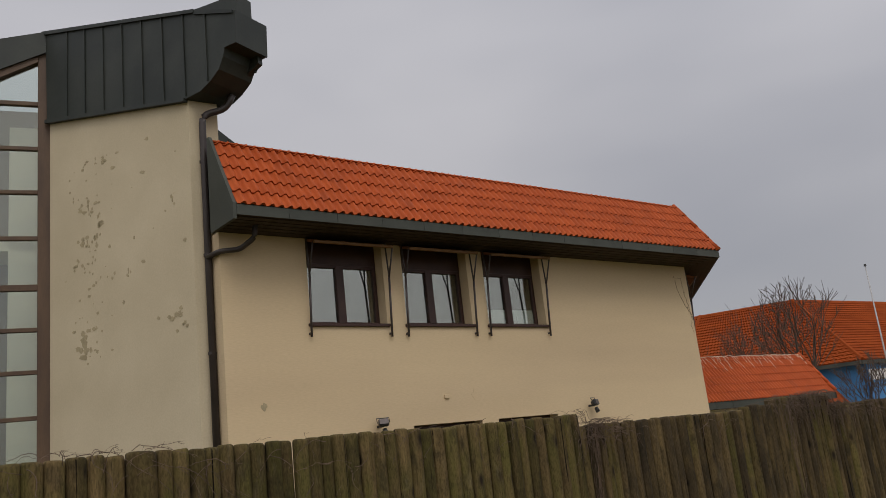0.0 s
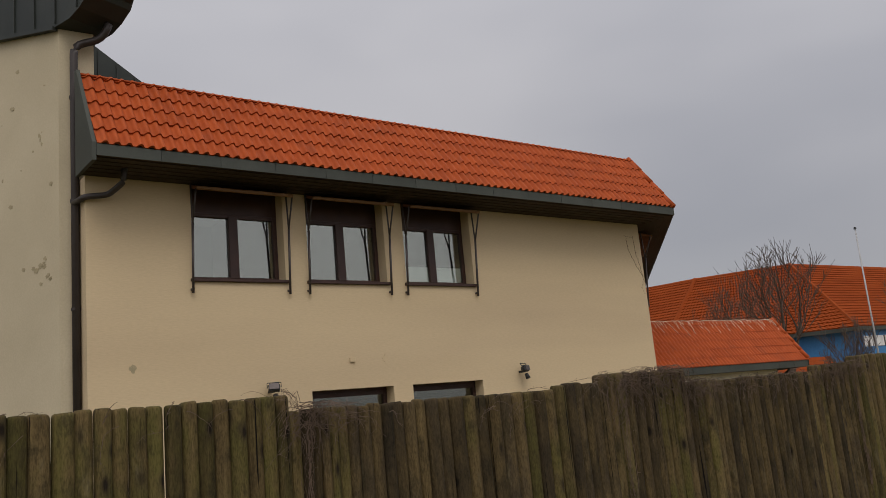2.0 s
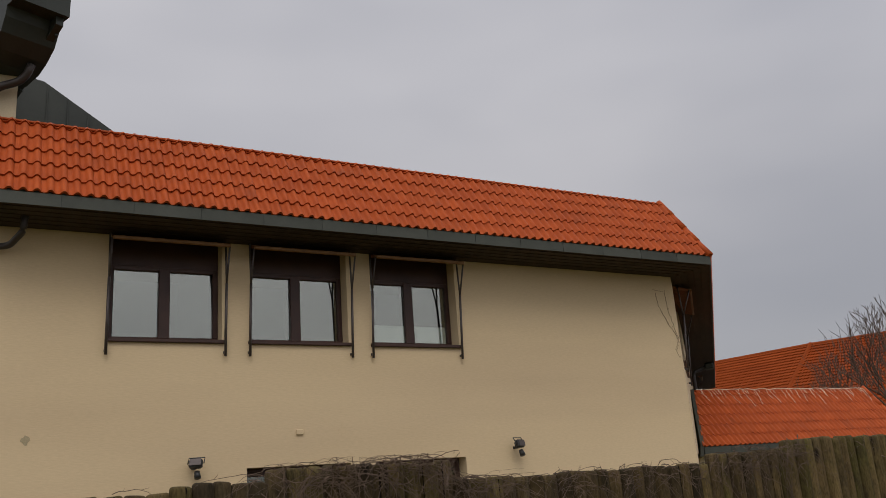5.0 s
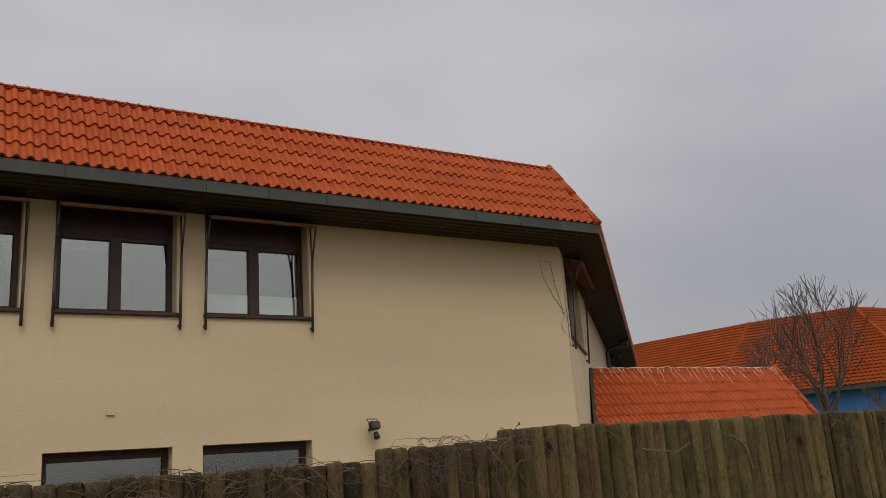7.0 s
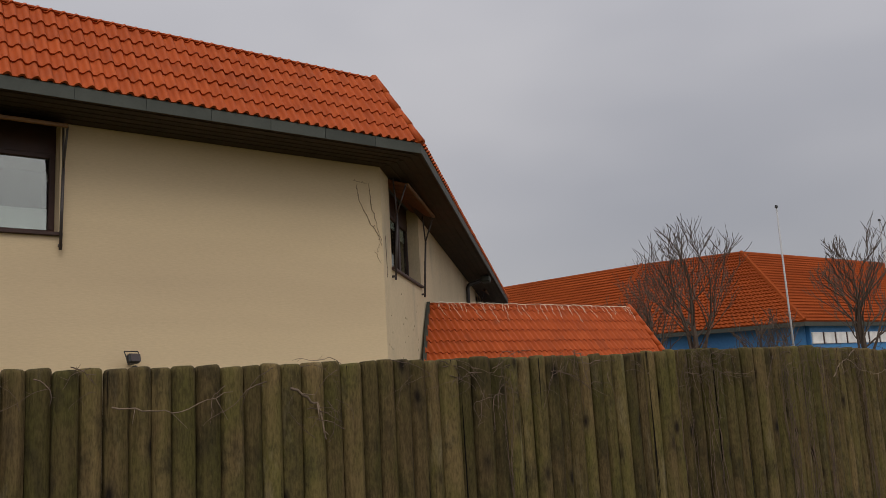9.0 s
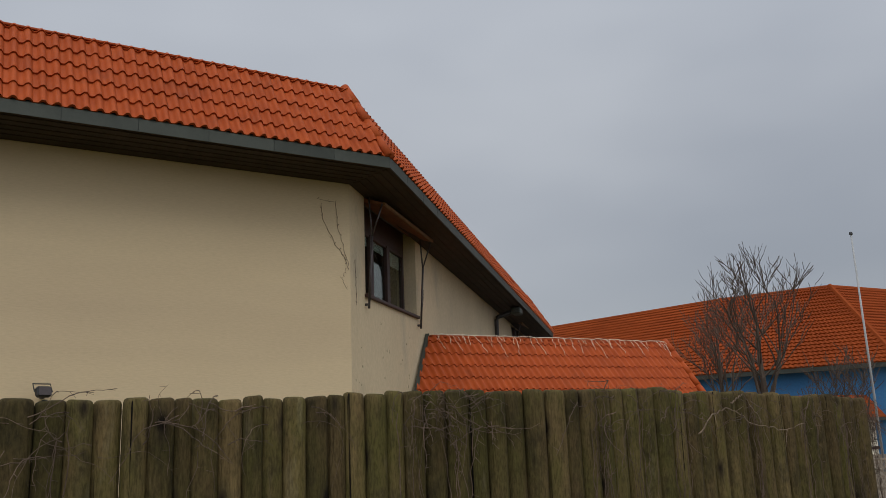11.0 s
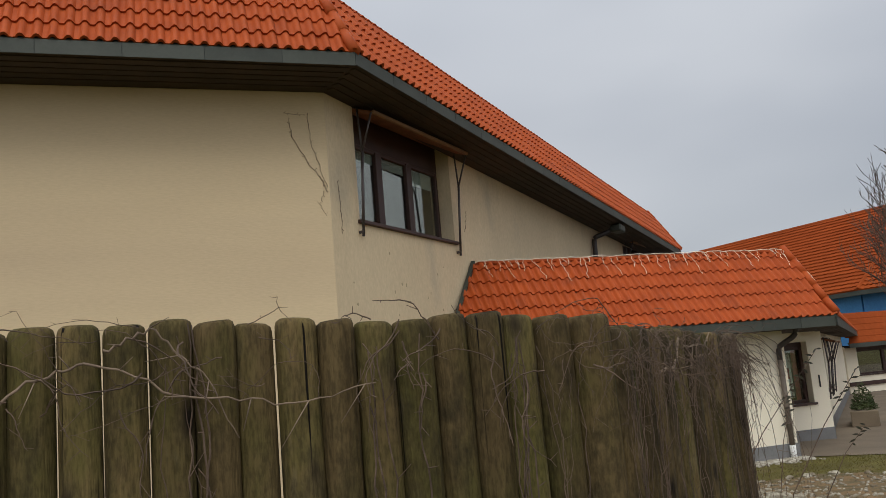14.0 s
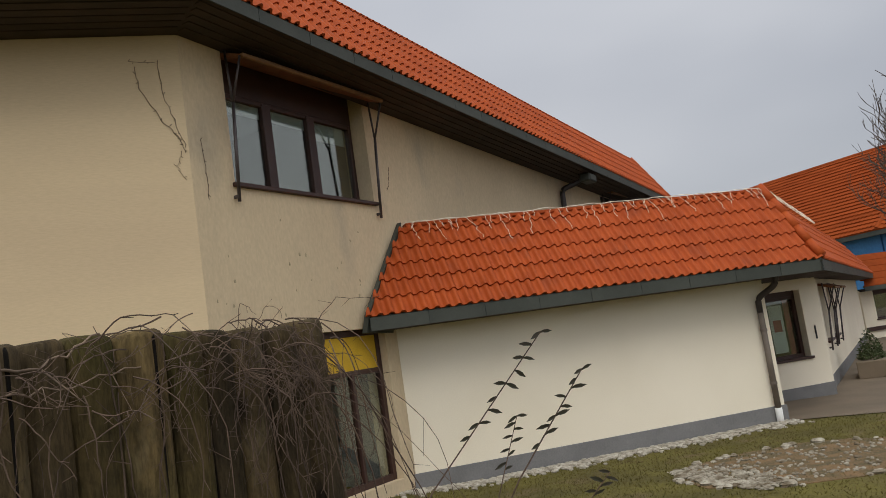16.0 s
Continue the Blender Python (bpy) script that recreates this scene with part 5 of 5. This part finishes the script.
shoot([(16.83, 4.62, -0.05), (16.91, 4.62, 1.0), (17.03, 4.60, 1.18), (17.13, 4.58, 1.28)], 0.004, 8, 44)


def bramble(x, y, count, seed):
    """Low arching leafless stems by the end of the fence."""
    r = random.Random(seed)
    b = thing("bramble", (x, y, 0), "low arching leafless bramble beside the fence end", "shrub")
    for _ in range(count):
        a, reach, h = r.uniform(-0.9, 1.6), r.uniform(0.35, 0.85), r.uniform(0.35, 0.75)
        d = Vector((math.cos(a), math.sin(a), 0))
        o = Vector((x + r.uniform(-0.12, 0.12), y + r.uniform(-0.12, 0.12), -0.03))
        path = [o + d * reach * f + Vector((r.uniform(-0.012, 0.012), r.uniform(-0.012, 0.012), h * 4 * f * (1 - f * 0.72))) for f in (i / 12 for i in range(13))]
        stem = part("stem", tube(bmesh.new(), path, [0.0035 * (1 - 0.06 * i) for i in range(13)], 5), TWIG, b, smooth=True)
        bm = bmesh.new()
        for k in (4, 6, 8, 10):
            tube(bm, [path[k], path[k] + Vector((r.uniform(-0.08, 0.08), r.uniform(-0.08, 0.08), r.uniform(-0.02, 0.09)))], [0.0018, 0.001], 3)
        part("twigs", bm, TWIG, stem)


bramble(16.95, 4.95, 9, 65)


# ---- trees, poles, planters ----
def bare_tree(place, height, spread, seed, limbs=7, label="bare winter tree with fine dark twigs", fork=0.3):
    r = random.Random(seed)
    base = Vector(place)
    t = thing("tree", place, label, "tree", "bare trees")
    wood, fine = bmesh.new(), bmesh.new()

    def grow(p, d, length, rad, level):
        path, n = [p], 4
        for k in range(n):
            d = (d + Vector((r.uniform(-0.16, 0.16), r.uniform(-0.16, 0.16), 0.06))).normalized()
            path.append(path[-1] + d * length / n)
        rad = max(rad, 0.011)
        tube(wood if level < 3 else fine, path, [rad * (1 - 0.35 * k / n) for k in range(n + 1)], 6 if level < 2 else 4, False)
        if level >= 5:
            return
        for k in range(3 if level < 4 else 2):
            f = r.randint(2, n) if k else n
            ang, out = r.uniform(0, 6.283), r.uniform(0.35, 0.75)
            side = Vector((math.cos(ang), math.sin(ang), 0)) * out
            grow(path[f], (d + side + Vector((0, 0, 0.12))).normalized(), length * r.uniform(0.55, 0.78), rad * 0.52, level + 1)

    trunk = height * fork
    if fork > 0.2:
        # a leader that carries the limbs up through the crown
        lead = [base + Vector((0.04 * math.sin(2.1 * k), 0.04 * math.cos(1.7 * k), trunk + (height * 0.80 - trunk) * k / 8)) for k in range(9)]
        tube(wood, lead, [0.017 * height * (1 - 0.105 * k) for k in range(9)], 6, False)
        for k in range(1, 9):
            for side in range(2):
                a = 2.4 * (2 * k + side) + r.uniform(-0.3, 0.3)
                grow(lead[k], Vector((math.cos(a), math.sin(a), 0.75)).normalized(), height * (0.24 - 0.016 * k) * r.uniform(0.8, 1.1), 0.0055 * height * (1 - 0.07 * k), 2)
    top = base + Vector((0.05, 0, trunk))
    tube(wood, [base + Vector((0, 0, -0.2)), base + Vector((0.02, 0.02, trunk * 0.5)), top], [0.028 * height, 0.021 * height, 0.018 * height], 8, False)
    for i in range(limbs):
        a = 6.283 * i / limbs + r.uniform(-0.3, 0.3)
        grow(top - Vector((0, 0, trunk * 0.3 * r.random())), Vector((math.cos(a) * spread, math.sin(a) * spread, 1.0)).normalized(), height * 0.31 * r.uniform(0.85, 1.1), 0.0085 * height, 1)
    part("trunk", wood, BARK, t, "dark trunk and limbs")
    part("crown", fine, BARK, t, "fine bare twigs")
    return t


bare_tree((36, 20.3, 0), 7.3, 0.30, 51, 4)
bare_tree((40.5, 16.3, 0), 6.6, 0.30, 52, 4)
bare_tree((37, 18.0, 0), 4.6, 0.6, 53, 6, "low bare shrub with many thin stems", 0.12)
bare_tree((40, 25.5, 0), 6.6, 0.30, 54, 4)


def flagpole(x, y, h):
    f = thing("flagpole", (x, y, 0), "tall slender white flagpole", "flagpole", "flagpoles")
    part("pole", tube(bmesh.new(), [(x, y, -0.1), (x, y, h)], [0.042, 0.026], 10), POLE, f, smooth=True)
    part("cap", tube(bmesh.new(), [(x, y, h), (x, y, h + 0.08)], [0.06, 0.045], 10), IRON, f)


flagpole(37, 17.0, 7.5)
flagpole(44, 16.7, 7.5)


def planter(x, y, turn, seed, mat_leaf):
    r = random.Random(seed)
    at = pose(x, y, ground_z(x, y), 0, 0, turn)
    p = thing("planter", (x, y, ground_z(x, y)), "rectangular concrete planter with an evergreen bush", "planter", "planters")
    part("trough", boxed(-0.7, -0.3, 0.0, 0.7, 0.3, 0.38, 0.02), PAVE, p, "", at)
    bm = bmesh.new()
    for _ in range(700):
        a, q = r.uniform(0, 6.283), r.random() ** 0.5
        c = Vector((0.62 * q * math.cos(a), 0.28 * q * math.sin(a), 0.38 + r.random() * 0.62 * (1.05 - q * q)))
        d = Vector((r.uniform(-1, 1), r.uniform(-1, 1), r.uniform(-0.2, 1))).normalized()
        w = d.cross(Vector((r.uniform(-1, 1), r.uniform(-1, 1), 0.3))).normalized() * 0.018
        bm.faces.new([bm.verts.new(c - w), bm.verts.new(c + w), bm.verts.new(c + d * 0.09)])
    part("bush", bm, mat_leaf, p, "clipped evergreen bush", at)


GREEN = material("evergreen", (0.060, 0.075, 0.022), 0.8, second=(0.035, 0.050, 0.015), scale=6)
OCHRE = material("ochre_leaf", (0.16, 0.12, 0.030), 0.8, second=(0.10, 0.085, 0.022), scale=6)
planter(30.6, 18.5, 45, 61, GREEN)
planter(30.9, 17.2, 20, 62, OCHRE)


def trellis(a, b, height):
    """A low diagonal lattice panel between two posts, on the forecourt."""
    a, b = Vector((*a, 0)), Vector((*b, 0))
    base = ground_z(a.x, a.y)
    length, way = (b - a).length, math.degrees(math.atan2(b.y - a.y, b.x - a.x))
    at = Matrix.Translation((a.x, a.y, base)) @ pose(0, 0, 0, 0, 0, way)
    t = thing("trellis", (a.x, a.y, base), "low pale wooden lattice panel on the forecourt", "trellis")
    part("rail", boxed(0, -0.03, 0.05, length, 0.03, 0.11, 0.006), SLAT, t, "", at)
    part("rail", boxed(0, -0.03, height - 0.06, length, 0.03, height, 0.006), SLAT, t, "", at)
    for x in (0.0, length / 2, length):
        part("post", boxed(x - 0.04, -0.04, 0.0, x + 0.04, 0.04, height + 0.04, 0.008), SLAT, t, "", at)
    h = height - 0.16
    for k in range(int((length + h) / 0.16)):
        for sign in (1, -1):
            x0 = -h + 0.16 * k
            lo, hi = max(x0, 0.0), min(x0 + h, length)
            if hi - lo < 0.03:
                continue
            z = lambda x: 0.10 + (x - x0 if sign > 0 else h - (x - x0))
            bm = bmesh.new()
            y = -0.012 * sign
            prism(bm, [(lo, y, z(lo) - 0.02), (lo, y, z(lo) + 0.02), (hi, y, z(hi) + 0.02), (hi, y, z(hi) - 0.02)], (0, 0.010, 0))
            part("slat", bm, SLAT, t, "", at)


SLAT = material("lattice_wood", (0.30, 0.25, 0.19), 0.8, second=(0.22, 0.18, 0.135), scale=4, grain=40)
trellis((32.2, 17.9), (34.6, 15.1), 0.85)
